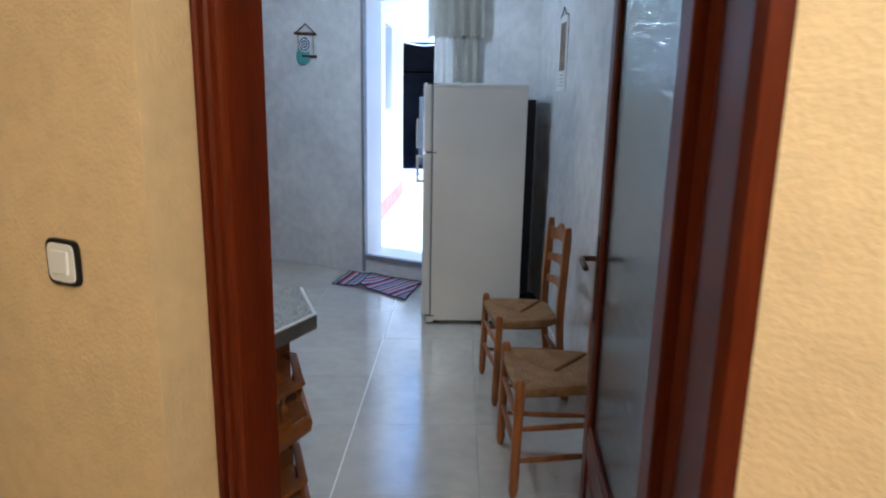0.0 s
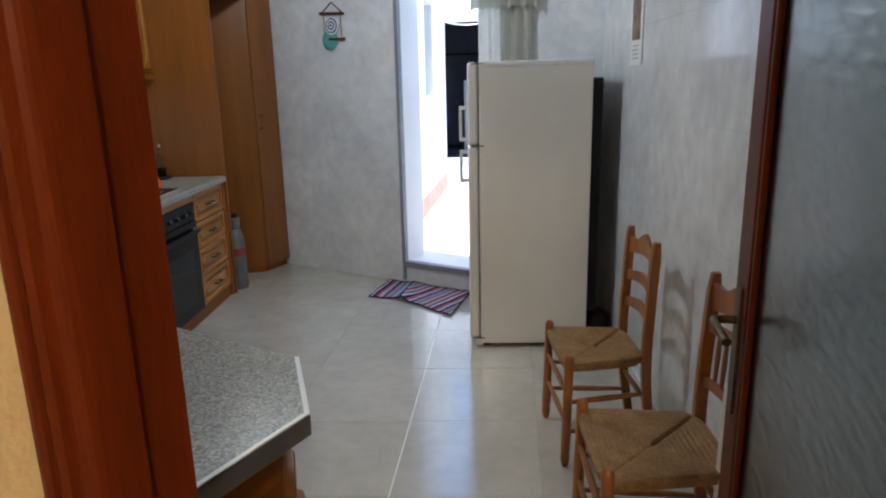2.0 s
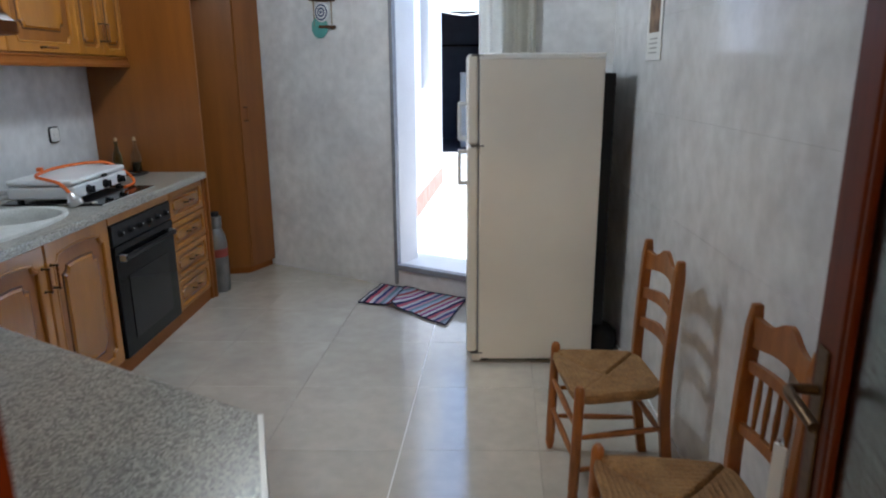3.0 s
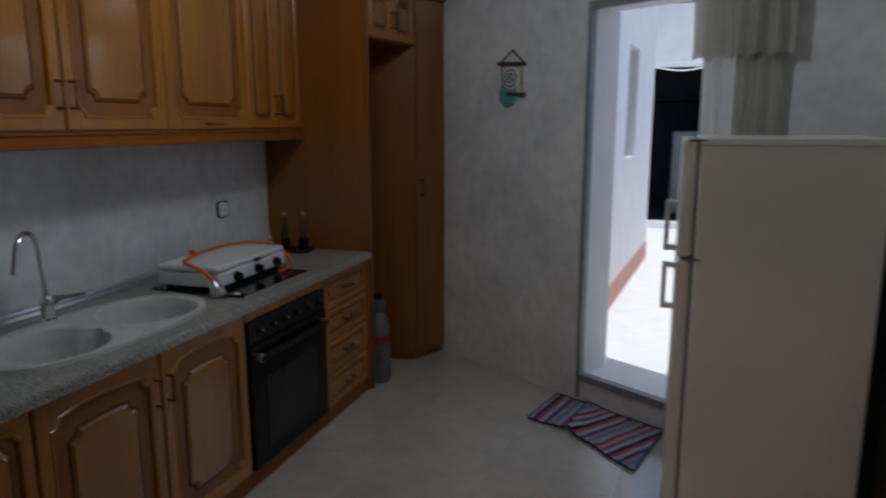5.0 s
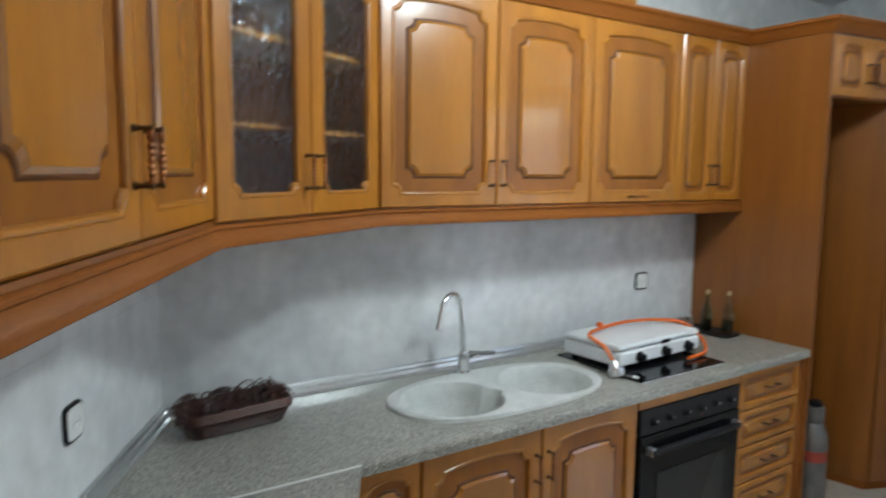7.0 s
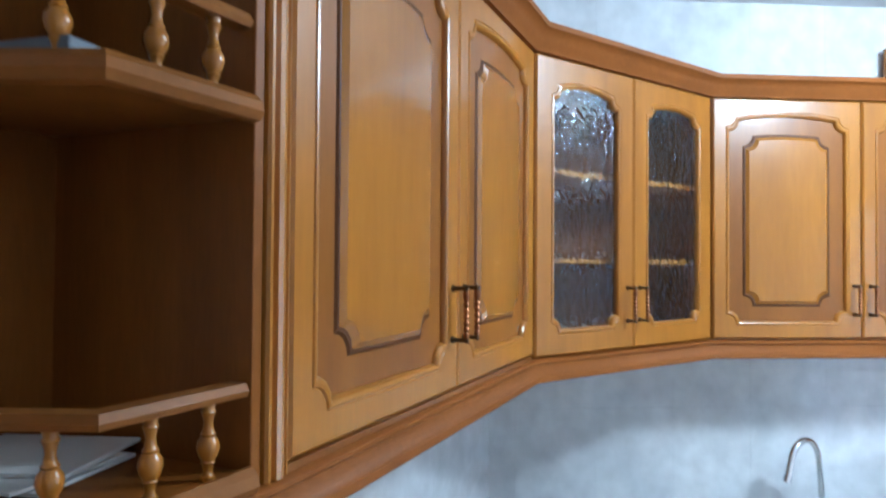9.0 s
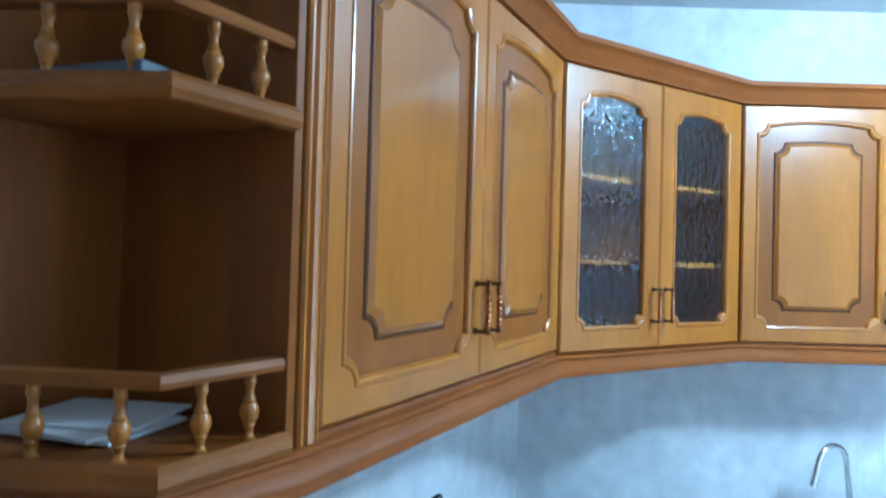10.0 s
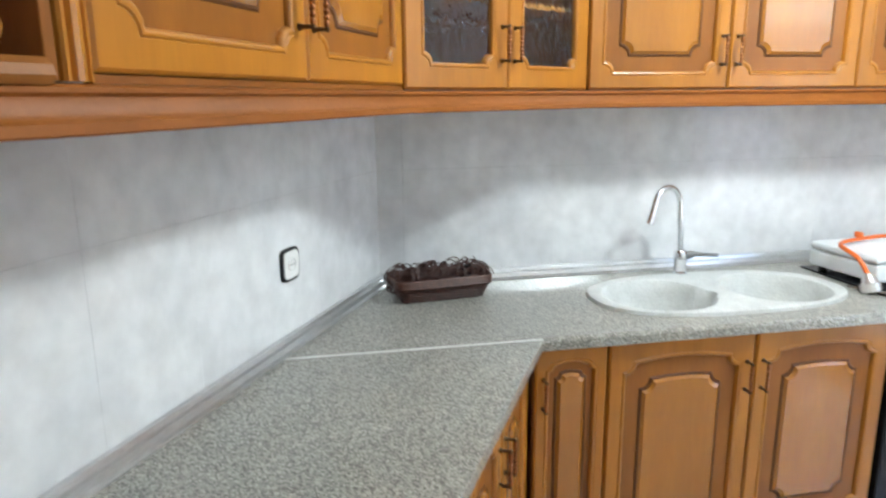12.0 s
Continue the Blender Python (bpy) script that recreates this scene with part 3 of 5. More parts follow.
def outline(x0, x1, z0, z1, c, arch=0.0, y=0.0, bottom_arc=True):
    """A panel outline with hollowed corners and a slightly arched top."""
    pts = []
    k = 4
    for i in range(k + 1):
        a = math.pi / 2 * (1 - i / k)
        pts.append((x0 + c * math.cos(a), z0 + c * math.sin(a)))
    for i in range(k + 1):
        a = math.pi - math.pi / 2 * i / k
        pts.append((x1 + c * math.cos(a), z0 + c * math.sin(a)))
    for i in range(k + 1):
        a = -math.pi / 2 - math.pi / 2 * i / k
        pts.append((x1 + c * math.cos(a), z1 + c * math.sin(a)))
    n = 8
    for i in range(1, n):
        t = i / n
        pts.append((x1 - c + (x0 - x1 + 2 * c) * t, z1 + arch * 4 * t * (1 - t)))
    for i in range(k + 1):
        a = -math.pi / 2 * i / k
        pts.append((x0 + c * math.cos(a), z1 + c * math.sin(a)))
    return [(px, y, pz) for px, pz in pts]


def ring_slab(w, h, hole, y0, y1, edge=0.006, glaze=0.006):
    """A door frame: a board w x h with a shaped hole, its front edges rounded off."""
    bm = bmesh.new()
    inner = [(x, z) for x, _, z in hole]
    cx, cz = w / 2, h / 2

    def loop(pts, y):
        return [bm.verts.new((x, y, z)) for x, z in pts]

    def close(vs):
        out = []
        for i in range(len(vs)):
            out.append(bm.edges.get((vs[i], vs[(i + 1) % len(vs)])) or bm.edges.new((vs[i], vs[(i + 1) % len(vs)])))
        return out

    def grow(pts, g):
        return [(x + (g if x > cx else -g), z + (g if z > cz else -g)) for x, z in pts]

    outer_f = loop([(edge, edge), (w - edge, edge), (w - edge, h - edge), (edge, h - edge)], y1)
    outer_m = loop([(0, 0), (w, 0), (w, h), (0, h)], y1 - edge)
    outer_b = loop([(0, 0), (w, 0), (w, h), (0, h)], y0)
    inner_f = loop(grow(inner, 2.6 * glaze), y1)
    bead = [loop(grow(inner, g * glaze), y1 + h * glaze) for g, h in ((2.3, -0.28), (1.95, 0.22), (1.3, 0.32), (0.7, 0.05), (0.3, -0.5))]
    inner_m = loop(inner, y1 - 1.3 * glaze)
    inner_b = loop(inner, y0)
    steps = [inner_f] + bead + [inner_m, inner_b]
    bmesh.ops.triangle_fill(bm, edges=close(outer_f) + close(inner_f), use_beauty=True)
    for a, b in [(outer_f, outer_m), (outer_m, outer_b)] + list(zip(steps, steps[1:])):
        for i in range(len(a)):
            j = (i + 1) % len(a)
            bm.faces.new((a[i], a[j], b[j], b[i]))
    bmesh.ops.triangle_fill(bm, edges=close(outer_b) + close(inner_b), use_beauty=True)
    return bm


def shaped_panel(pts, y0, y1, slope):
    """A raised panel from an outline: sloped sides and a flat top."""
    bm = bmesh.new()
    cx = sum(p[0] for p in pts) / len(pts)
    cz = (min(p[2] for p in pts) + max(p[2] for p in pts)) / 2
    low = [bm.verts.new((x, y0, z)) for x, _, z in pts]
    top = [bm.verts.new((x - slope * (1 if x > cx else -1), y1, z - slope * (1 if z > cz else -1))) for x, _, z in pts]
    for i in range(len(low)):
        j = (i + 1) % len(low)
        bm.faces.new((low[i], low[j], top[j], top[i]))
    bm.faces.new(top)
    return bm


def pull(parent, x, z, y, length=0.10, upright=True):
    """A bronze pull with a twisted grip on two posts."""
    a, b = (Vector((x, y, z - length / 2)), Vector((x, y, z + length / 2))) if upright else (Vector((x - length / 2, y, z)), Vector((x + length / 2, y, z)))
    off = Vector((0, 0.03, 0))
    prof = [(0, 0.004), (0.1, 0.0065)]
    for i in range(6):
        prof += [(0.15 + i * 0.12, 0.0042), (0.21 + i * 0.12, 0.0068)]
    prof += [(0.92, 0.0065), (1.0, 0.004)]
    h = part("handle", turned(a + off, b + off, prof, 10), M_COPPER, parent, "twisted copper pull on bronze posts", smooth=True)
    for p in (a, b):
        part("post", turned(p, p + off * 1.15, [(0, 0.008), (0.15, 0.006), (0.3, 0.0045), (0.75, 0.0045), (0.85, 0.0065), (1.0, 0.005)], 8), M_BRONZE, h, smooth=True)
    return h


def cab_door(parent, x, z, w, h, y, glass=False, handle="r", border=0.062, hz=0.085, name="door", lower=False):
    """A cabinet door with its face to local +y at (x, y, z)."""
    c = min(0.036, w * 0.07)
    border = border if w > 0.3 else 0.048
    arch = 0.016 if h > 0.4 else 0.008
    hole = outline(border, w - border, border, h - border - arch, c, arch)
    d = part(name, ring_slab(w, h, hole, 0.0, 0.02), M_HONEY, parent, m=Matrix.Translation((x, y, z)))
    if glass:
        p = part("pane", box(border - 0.015, 0.006, border - 0.015, w - border + 0.015, 0.010, h - border + 0.01), M_RIPPLE, d, "hammered glass pane")
        p.visible_shadow = False
    else:
        part("field", box(border - 0.02, 0.002, border - 0.02, w - border + 0.02, 0.009, h - border + 0.01), M_HONEY_FIELD, d)
        g = 0.06 if w > 0.3 else 0.028
        pts = outline(border + g, w - border - g, border + g, h - border - g - arch, c, arch * 0.4)
        if w - 2 * border - 2 * g > 0.03:
            # dark ring: glaze plus groove shadow painted round the raised panel
            part("raised_edge", shaped_panel(outline(border + g - 0.009, w - border - g + 0.009, border + g - 0.009, h - border - g - arch + 0.009, c, arch * 0.4), 0.009, 0.0125, 0.004), M_GLAZE_SHADE, d, "dark glazed edge with the groove's shadow in its colour")
            part("raised_panel", shaped_panel(pts, 0.0125, 0.0195, 0.010), M_HONEY_PANEL, d)
    if handle in ("l", "r"):
        hx = 0.028 if handle == "l" else w - 0.028
        pull(d, hx, hz + 0.05 if not lower else h - 0.15, 0.02)
    elif handle == "b":
        pull(d, w / 2, 0.028, 0.02, upright=False)
    return d


def west(y_hi, z=0.0, x=None):
    """Pose of a unit on the sink wall whose local x runs from y_hi towards the camera's end of the room, with local y out of the wall."""
    return pose(WEST if x is None else x, y_hi, z, 0, 0, -90)


UZ0, UZ1 = 1.655, 2.50
UD = 0.28


def upper_unit(y0, y1, label, doors):
    w = y1 - y0
    ob = thing("wall_cabinet", label, "cabinet", west(y1))
    part("body", box(0.001, 0.001, UZ0, w - 0.001, UD - 0.021, UZ1), M_SIDE, ob)
    for x, dw, hd in doors:
        cab_door(ob, x + 0.002, UZ0 + 0.002, dw - 0.004, UZ1 - UZ0 - 0.004, UD - 0.02, handle=hd)
    return ob


upper_unit(3.549, 4.645, "honey wood wall cabinet with two arched panel doors", [(0.0, 0.548, "r"), (0.548, 0.548, "l")])
upper_unit(4.645, 5.28, "honey wood wall cabinet with one wide panel door over the hob", [(0.0, 0.635, "b")])
upper_unit(5.28, 5.828, "honey wood wall cabinet with two narrow panel doors", [(0.0, 0.274, "r"), (0.274, 0.274, "l")])

# corner cabinet with hammered glass doors
CA, CB = Vector((-2.25, 3.547)), Vector((-1.803, 2.829))
cw = (CB - CA).length
cang = math.degrees(math.atan2(CB.y - CA.y, CB.x - CA.x))
corner = thing("corner_wall_cabinet", "honey wood corner wall cabinet with two hammered glass doors", "cabinet", Matrix.Translation((CA.x, CA.y, 0)) @ pose(0, 0, 0, 0, 0, cang))
inv = corner.matrix_world.inverted()
cpoly = [inv @ Vector((*p, 0)) for p in (CA, CB, L(-1.703, KFACE + 0.002), L(-2.26, KFACE + 0.002), (WEST + 0.002, 2.80), (WEST + 0.002, 3.547))]
cpoly = [(p.x, p.y) for p in cpoly]
cin = [(0.0, -0.021), (cw, -0.021)] + cpoly[2:]
part("bottom_board", prism(cin, UZ0, UZ0 + 0.018), M_SIDE, corner)
part("top_board", prism(cin, UZ1 - 0.018, UZ1), M_SIDE, corner)
bm = bmesh.new()
for a, b in zip(cin[1:], cin[2:] + cin[:1]):
    va, vb = Vector(a), Vector(b)
    nn = Vector((-(vb - va).y, (vb - va).x)).normalized() * 0.012
    mid = (Vector(cin[2]) + Vector(cin[5])) / 2
    if nn.dot(mid - va) < 0:
        nn = -nn
    prism([va, vb, vb + nn, va + nn], UZ0 + 0.018, UZ1 - 0.018, bm=bm)
part("side_board", bm, M_DARKWOOD, corner)
shp = [(0.03, -0.05), (cw - 0.03, -0.05)] + [(x * 0.92 + cw * 0.04, y * 0.92) for x, y in cin[2:]]
for z in (1.915, 2.175):
    part("shelf", prism(shp, z, z + 0.016, 0.002), M_HONEY, corner)
cab_door(corner, 0.004, UZ0 + 0.002, cw / 2 - 0.005, UZ1 - UZ0 - 0.004, -0.02, glass=True, handle="r", border=0.075)
cab_door(corner, cw / 2 + 0.001, UZ0 + 0.002, cw / 2 - 0.005, UZ1 - UZ0 - 0.004, -0.02, glass=True, handle="l", border=0.075)

# wall cabinet on the doorway wall and the open shelf end beside it
UF = 0.577
ob = thing("wall_cabinet", "honey wood wall cabinet with two tall panel doors", "cabinet", M_P)
part("body", box(-1.702, KFACE + 0.001, UZ0, -0.622, UF - 0.021, UZ1), M_SIDE, ob)
flutes = [(-0.62, -0.04), (-0.575, -0.04), (-0.575, 0.0), (-0.578, 0.004), (-0.583, 0.004), (-0.586, -0.003), (-0.589, -0.003), (-0.592, 0.005), (-0.599, 0.007), (-0.606, 0.005), (-0.609, -0.003), (-0.612, -0.003), (-0.615, 0.002), (-0.62, 0.0)]
part("pilaster", prism([(a, UF + b) for a, b in flutes], UZ0, UZ1), M_HONEY, ob)
part("bottom_strip", box(-1.702, UF - 0.02, UZ0 - 0.002, -0.622, UF - 0.004, UZ0 + 0.009), M_SIDE, ob)
cab_door(ob, -1.700, UZ0 + 0.012, 0.532, UZ1 - UZ0 - 0.014, UF - 0.02, handle="r", hz=0.1)
cab_door(ob, -1.166, UZ0 + 0.012, 0.542, UZ1 - UZ0 - 0.014, UF - 0.02, handle="l", hz=0.1)
SHELF = [(-0.574, KFACE + 0.003), (-0.574, UF - 0.01), (-0.37, UF - 0.025), (-0.275, 0.32), (-0.27, KFACE + 0.003)]


def spindle(p, h):
    prof = [(0, 0.0085), (0.05, 0.0085), (0.07, 0.0062), (0.12, 0.0052), (0.2, 0.0062), (0.23, 0.0082), (0.26, 0.0072), (0.32, 0.0105), (0.42, 0.0128), (0.5, 0.0118), (0.57, 0.0075), (0.6, 0.0088), (0.63, 0.0066), (0.74, 0.005), (0.84, 0.0068), (0.88, 0.0085), (0.92, 0.0068), (1, 0.0085)]
    return turned(p, (p[0], p[1], p[2] + h), prof, 12)


def gallery(parent, poly, z, h, spots, mat_rail=None, mat_spindle=None):
    """A shelf board's low rail on turned spindles; poly: the open edge in plan."""
    rail = sweep(poly, [(-0.012, z + h), (0.013, z + h), (0.016, z + h + 0.007), (0.012, z + h + 0.016), (-0.012, z + h + 0.016)])
    part("rail", rail, mat_rail or M_RAIL, parent)
    for s, d in spots:
        part("spindle", spindle((s, d, z), h), mat_spindle or M_HONEY, parent, "turned wooden spindle", smooth=True)


ob = thing("open_corner_shelf", "open wooden end shelf with turned spindle galleries", "shelf", M_P)
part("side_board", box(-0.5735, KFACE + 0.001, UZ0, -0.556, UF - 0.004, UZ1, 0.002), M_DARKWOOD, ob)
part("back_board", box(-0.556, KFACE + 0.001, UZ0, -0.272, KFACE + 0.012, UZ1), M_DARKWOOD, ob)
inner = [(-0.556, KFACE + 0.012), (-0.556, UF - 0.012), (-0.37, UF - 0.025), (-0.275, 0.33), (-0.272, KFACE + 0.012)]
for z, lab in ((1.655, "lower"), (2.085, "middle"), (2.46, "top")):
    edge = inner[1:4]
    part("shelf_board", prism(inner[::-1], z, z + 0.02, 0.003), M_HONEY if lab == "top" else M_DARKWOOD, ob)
    if lab != "top":
        part("edge_moulding", sweep(edge[::-1], [(-0.006, z - 0.006), (-0.018, z - 0.004), (-0.024, z + 0.006), (-0.020, z + 0.018), (-0.012, z + 0.026), (-0.006, z + 0.026)][::-1]), M_RAIL, ob)
        rail_line = [(-0.556, UF - 0.022), (-0.377, UF - 0.034), (-0.288, 0.33)]
        gallery(ob, rail_line, z + 0.021, 0.085, [(-0.51, UF - 0.025), (-0.435, UF - 0.030), (-0.358, 0.505), (-0.318, 0.41)])
for k, (z, ang, dx) in enumerate(((1.677, 12, 0.0), (1.684, 4, 0.01), (1.690, 20, -0.01))):
    solo("paper_sheet", box(-0.075, -0.09, 0, 0.075, 0.09, 0.005, 0.001), M_PAPER, "loose white papers lying on the shelf", "paper", M_P @ pose(-0.445 + dx, 0.34, z, 0, 0, ang), group="papers on the shelf")
bk = thing("book", "thin grey book lying on the middle shelf", "book", M_P @ pose(-0.43, 0.40, 2.107, 0, 0, 8))
part("cover", box(-0.09, -0.11, 0, 0.09, 0.11, 0.022, 0.003), M_BOOK, bk)
part("pages", box(-0.086, -0.112, 0.004, 0.0885, 0.106, 0.018), M_PAPER, bk)

# crown and light rail running round the wall cabinets
front = [L(-0.27, KFACE), L(-0.275, 0.32), L(-0.37, UF - 0.025), L(-0.58, UF), L(-1.703, UF), (CA.x, CA.y), (WEST + UD, 5.828)]
crown_line = front + [(-1.80, 5.828), (-1.72, 6.415), (-1.603, 6.672)]
crown_prof = [(-0.02, 2.501), (0.006, 2.501), (0.010, 2.512), (0.018, 2.52), (0.022, 2.535), (0.036, 2.552), (0.044, 2.556), (0.044, 2.572), (-0.02, 2.572)]
rail_prof = [(-0.04, 1.652), (0.004, 1.652), (0.009, 1.648), (0.009, 1.642), (0.003, 1.637), (0.004, 1.628), (0.009, 1.617), (0.013, 1.610), (0.018, 1.607), (0.019, 1.594), (0.016, 1.591), (-0.04, 1.591)]


def out_right(profile):
    return [(-o, z) for o, z in profile][::-1]


solo("cornice", sweep(crown_line, out_right(crown_prof)), M_TRIM, "reddish wooden cornice along the wall cabinets", "cornice", smooth=True, kind="structure")
solo("light_rail", sweep(front, out_right(rail_prof)), M_TRIM, "reddish moulded rail under the wall cabinets", "trim", smooth=True, kind="structure")
bc = thing("blue_card_box", "flat blue cardboard box on the corner cabinet", "box", pose(-2.12, 3.12, 2.573, 0, 0, -57))
part("body", box(-0.12, -0.06, 0, 0.12, 0.06, 0.022, 0.002), M_BLUE, bc)

tb = thing("wooden_tray_box", "shallow yellow wooden box with a brown front on the cabinets", "box", pose(-2.40, 4.67, 2.573))
part("front", box(0.085, -0.30, 0.0, 0.10, 0.06, 0.2, 0.003), M_DARKWOOD, tb, "brown front panel")
part("side", box(0.084, 0.062, 0.0, 0.1, 0.30, 0.2, 0.003), M_HONEY, tb)
part("back", box(-0.10, -0.30, 0.0, -0.085, 0.30, 0.2, 0.003), M_HONEY, tb)
part("end", box(-0.085, -0.30, 0.0, 0.084, -0.285, 0.2, 0.003), M_HONEY, tb)
part("end", box(-0.085, 0.285, 0.0, 0.083, 0.30, 0.2, 0.003), M_HONEY, tb)
part("bottom", box(-0.085, -0.285, 0.0, 0.083, 0.285, 0.012), M_HONEY, tb)

# tall panel, niche cabinet and broom cupboard at the end of the run
solo("side_panel", box(WEST + 0.001, 5.829, 0.0, -1.80, 5.848, UZ1, 0.002), M_SIDE, "tall honey veneer panel at the end of the worktop", "panel", kind="structure")
NA, NB = Vector((-1.80, 5.85)), Vector((-1.722, 6.412))
nang = math.degrees(math.atan2(NA.y - NB.y, NA.x - NB.x))
nw = (NB - NA).length
nc = thing("niche_cabinet", "small two-door cabinet over the open niche", "cabinet", Matrix.Translation((NB.x, NB.y, 0)) @ pose(0, 0, 0, 0, 0, nang))
part("body", box(0.002, -0.5, 2.19, nw - 0.002, -0.021, UZ1 - 0.001), M_SIDE, nc)
for x, hd in ((0.004, "r"), (nw / 2 + 0.001, "l")):
    d = cab_door(nc, x, 2.195, nw / 2 - 0.006, UZ1 - 2.2, -0.02, handle="", border=0.05)
    pull(d, nw / 2 - 0.03 if hd == "r" else 0.02, 0.12, 0.02, 0.09)
bcup = thing("broom_cupboard", "tall narrow veneer broom cupboard against the wall", "cupboard")
TA, TB = Vector((-1.72, 6.415)), Vector((-1.606, 6.668))
bk1 = TB + Vector((-0.869, 0.494)) * 0.5
part("body", prism([TA + Vector((-0.012, 0.004)), TB + Vector((-0.014, 0.006)), bk1, (-2.52, 6.95), (-2.52, 6.24)], 0.05, UZ1 - 0.001), M_SIDE, bcup)
part("plinth", prism([TA + Vector((-0.03, 0.01)), TB + Vector((-0.03, 0.012)), bk1, (-2.50, 6.93), (-2.50, 6.26)], 0.0, 0.049), M_TRIM, bcup)
tw = (TB - TA).length
tang = math.degrees(math.atan2(TA.y - TB.y, TA.x - TB.x))
dm = Matrix.Translation((TB.x, TB.y, 0)) @ pose(0, 0, 0, 0, 0, tang)
dr = part("door", box(0.004, -0.012, 0.06, tw - 0.002, 0.004, 2.495, 0.003), M_SIDE, bcup, m=dm)
pull(dr, tw - 0.04, 1.25, 0.004, 0.1)

# base units along the sink wall
FX = -1.822
BD = FX - WEST


def base_unit(y0, y1, label, doors, back=0.002, top=CT - 0.041):
    w = y1 - y0
    ob = thing("base_cabinet", label, "cabinet", west(y1))
    part("body", box(0.001, back, 0.085, w - 0.001, BD - 0.021, top), M_SIDE, ob)
    part("plinth", box(0.001, back + 0.03, 0.0, w - 0.001, BD - 0.012, 0.084), M_TRIM, ob)
    for x, dw, hd in doors:
        cab_door(ob, x + 0.003, 0.09, dw - 0.006, 0.765, BD - 0.02, handle=hd, lower=True)
    return ob


base_unit(3.225, 3.475, "narrow honey wood base cabinet beside the corner", [(0.0, 0.25, "r")], back=BD - 0.16)
base_unit(3.475, 4.535, "honey wood sink base cabinet with two panel doors", [(0.0, 0.53, "r"), (0.53, 0.53, "l")], top=0.72)

ov = thing("built_in_oven", "black built-in oven with a dark glass door", "oven", west(5.255))
w = 0.72
part("surround", box(0.001, 0.002, 0.085, w - 0.001, BD - 0.022, CT - 0.041), M_SIDE, ov)
part("plinth", box(0.001, 0.03, 0.0, w - 0.001, BD - 0.012, 0.084), M_TRIM, ov)
part("fascia", box(0.002, BD - 0.021, 0.812, w - 0.002, BD, CT - 0.042, 0.002), M_HONEY, ov)
cp = part("control_panel", box(0.01, BD - 0.022, 0.70, w - 0.01, BD + 0.008, 0.808, 0.004), M_BLACK, ov, "black control panel")
for i in range(6):
    part("knob", turned((0.09 + i * 0.108, BD + 0.008, 0.752), (0.09 + i * 0.108, BD + 0.03, 0.752), [(0, 0.019), (0.25, 0.019), (0.35, 0.015), (0.95, 0.013), (1, 0.011)], 14), M_BLACK, cp, smooth=True)
    part("mark", box(0.088 + i * 0.108, BD + 0.0305, 0.754, 0.092 + i * 0.108, BD + 0.0315, 0.764), M_WHITE, cp)
part("pilot_lamp", box(0.30, BD + 0.0082, 0.718, 0.308, BD + 0.010, 0.726), M_RED, cp)
od = part("door", box(0.01, BD - 0.022, 0.09, w - 0.01, BD + 0.012, 0.695, 0.006), M_BLACKGLASS, ov, "black glass oven door")
part("window", box(0.12, BD + 0.0125, 0.17, w - 0.12, BD + 0.015, 0.52, 0.001), M_OVENGLASS, od)
for x in (0.06, w - 0.06):
    part("handle_mount", box(x - 0.012, BD + 0.010, 0.615, x + 0.012, BD + 0.045, 0.65, 0.004), M_ALU, od, "metal handle mount")
part("handle", box(0.05, BD + 0.03, 0.618, w - 0.05, BD + 0.052, 0.646, 0.008), M_BLACK, od, "black bar handle")

dr_ob = thing("drawer_unit", "honey wood base unit with four carved drawers", "drawers", west(5.827))
w = 0.57
part("body", box(0.001, 0.002, 0.085, w - 0.001, BD - 0.021, CT - 0.041), M_SIDE, dr_ob)
part("plinth", box(0.001, 0.03, 0.0, w - 0.001, BD - 0.012, 0.084), M_TRIM, dr_ob)
part("post", box(-0.001, BD - 0.02, 0.0, 0.04, BD + 0.006, CT - 0.042, 0.006), M_TRIM, dr_ob)
zs = [0.09, 0.29, 0.48, 0.665, CT - 0.043]
for a, b in zip(zs, zs[1:]):
    h = b - a - 0.006
    hole = outline(0.035, w - 0.045 - 0.035, 0.035, h - 0.035, 0.018, 0.0)
    d = part("drawer", ring_slab(w - 0.045, h, hole, 0.0, 0.02), M_HONEY, dr_ob, m=Matrix.Translation((0.042, BD - 0.02, a)))
    part("field", box(0.02, 0.002, 0.02, w - 0.065, 0.009, h - 0.02), M_HONEY_FIELD, d)
    part("raised_panel", shaped_panel(outline(0.06, w - 0.045 - 0.06, 0.055, h - 0.055, 0.018, 0.0), 0.009, 0.018, 0.008), M_HONEY_PANEL, d)
    pull(d, (w - 0.045) / 2, h / 2, 0.018, 0.09, upright=False)

# peninsula base units under the slanted worktop
PF = 0.905
for s0, s1, n in ((-1.86, -1.12, 2), (-1.12, -0.40, 2)):
    ob = thing("base_cabinet", "honey wood base cabinet under the slanted worktop", "cabinet", M_P)
    part("body", box(s0 + 0.001, KFACE + 0.002, 0.085, s1 - 0.001, PF - 0.021, CT - 0.041), M_SIDE, ob)
    part("plinth", box(s0 + 0.001, KFACE + 0.03, 0.0, s1 - 0.001, PF - 0.012, 0.084), M_TRIM, ob)
    if s0 < -1.5:
        part("filler_post", box(-1.912, 0.78, 0.085, -1.861, PF - 0.006, CT - 0.041, 0.002), M_HONEY, ob)
    wd = (s1 - s0) / n
    for i in range(n):
        cab_door(ob, s0 + i * wd + 0.003, 0.09, wd - 0.006, 0.765, PF - 0.02, handle="r" if i == 0 else "l", lower=True)
es = thing("open_base_shelf", "open wooden end shelf with spindle galleries under the worktop", "shelf", M_P)
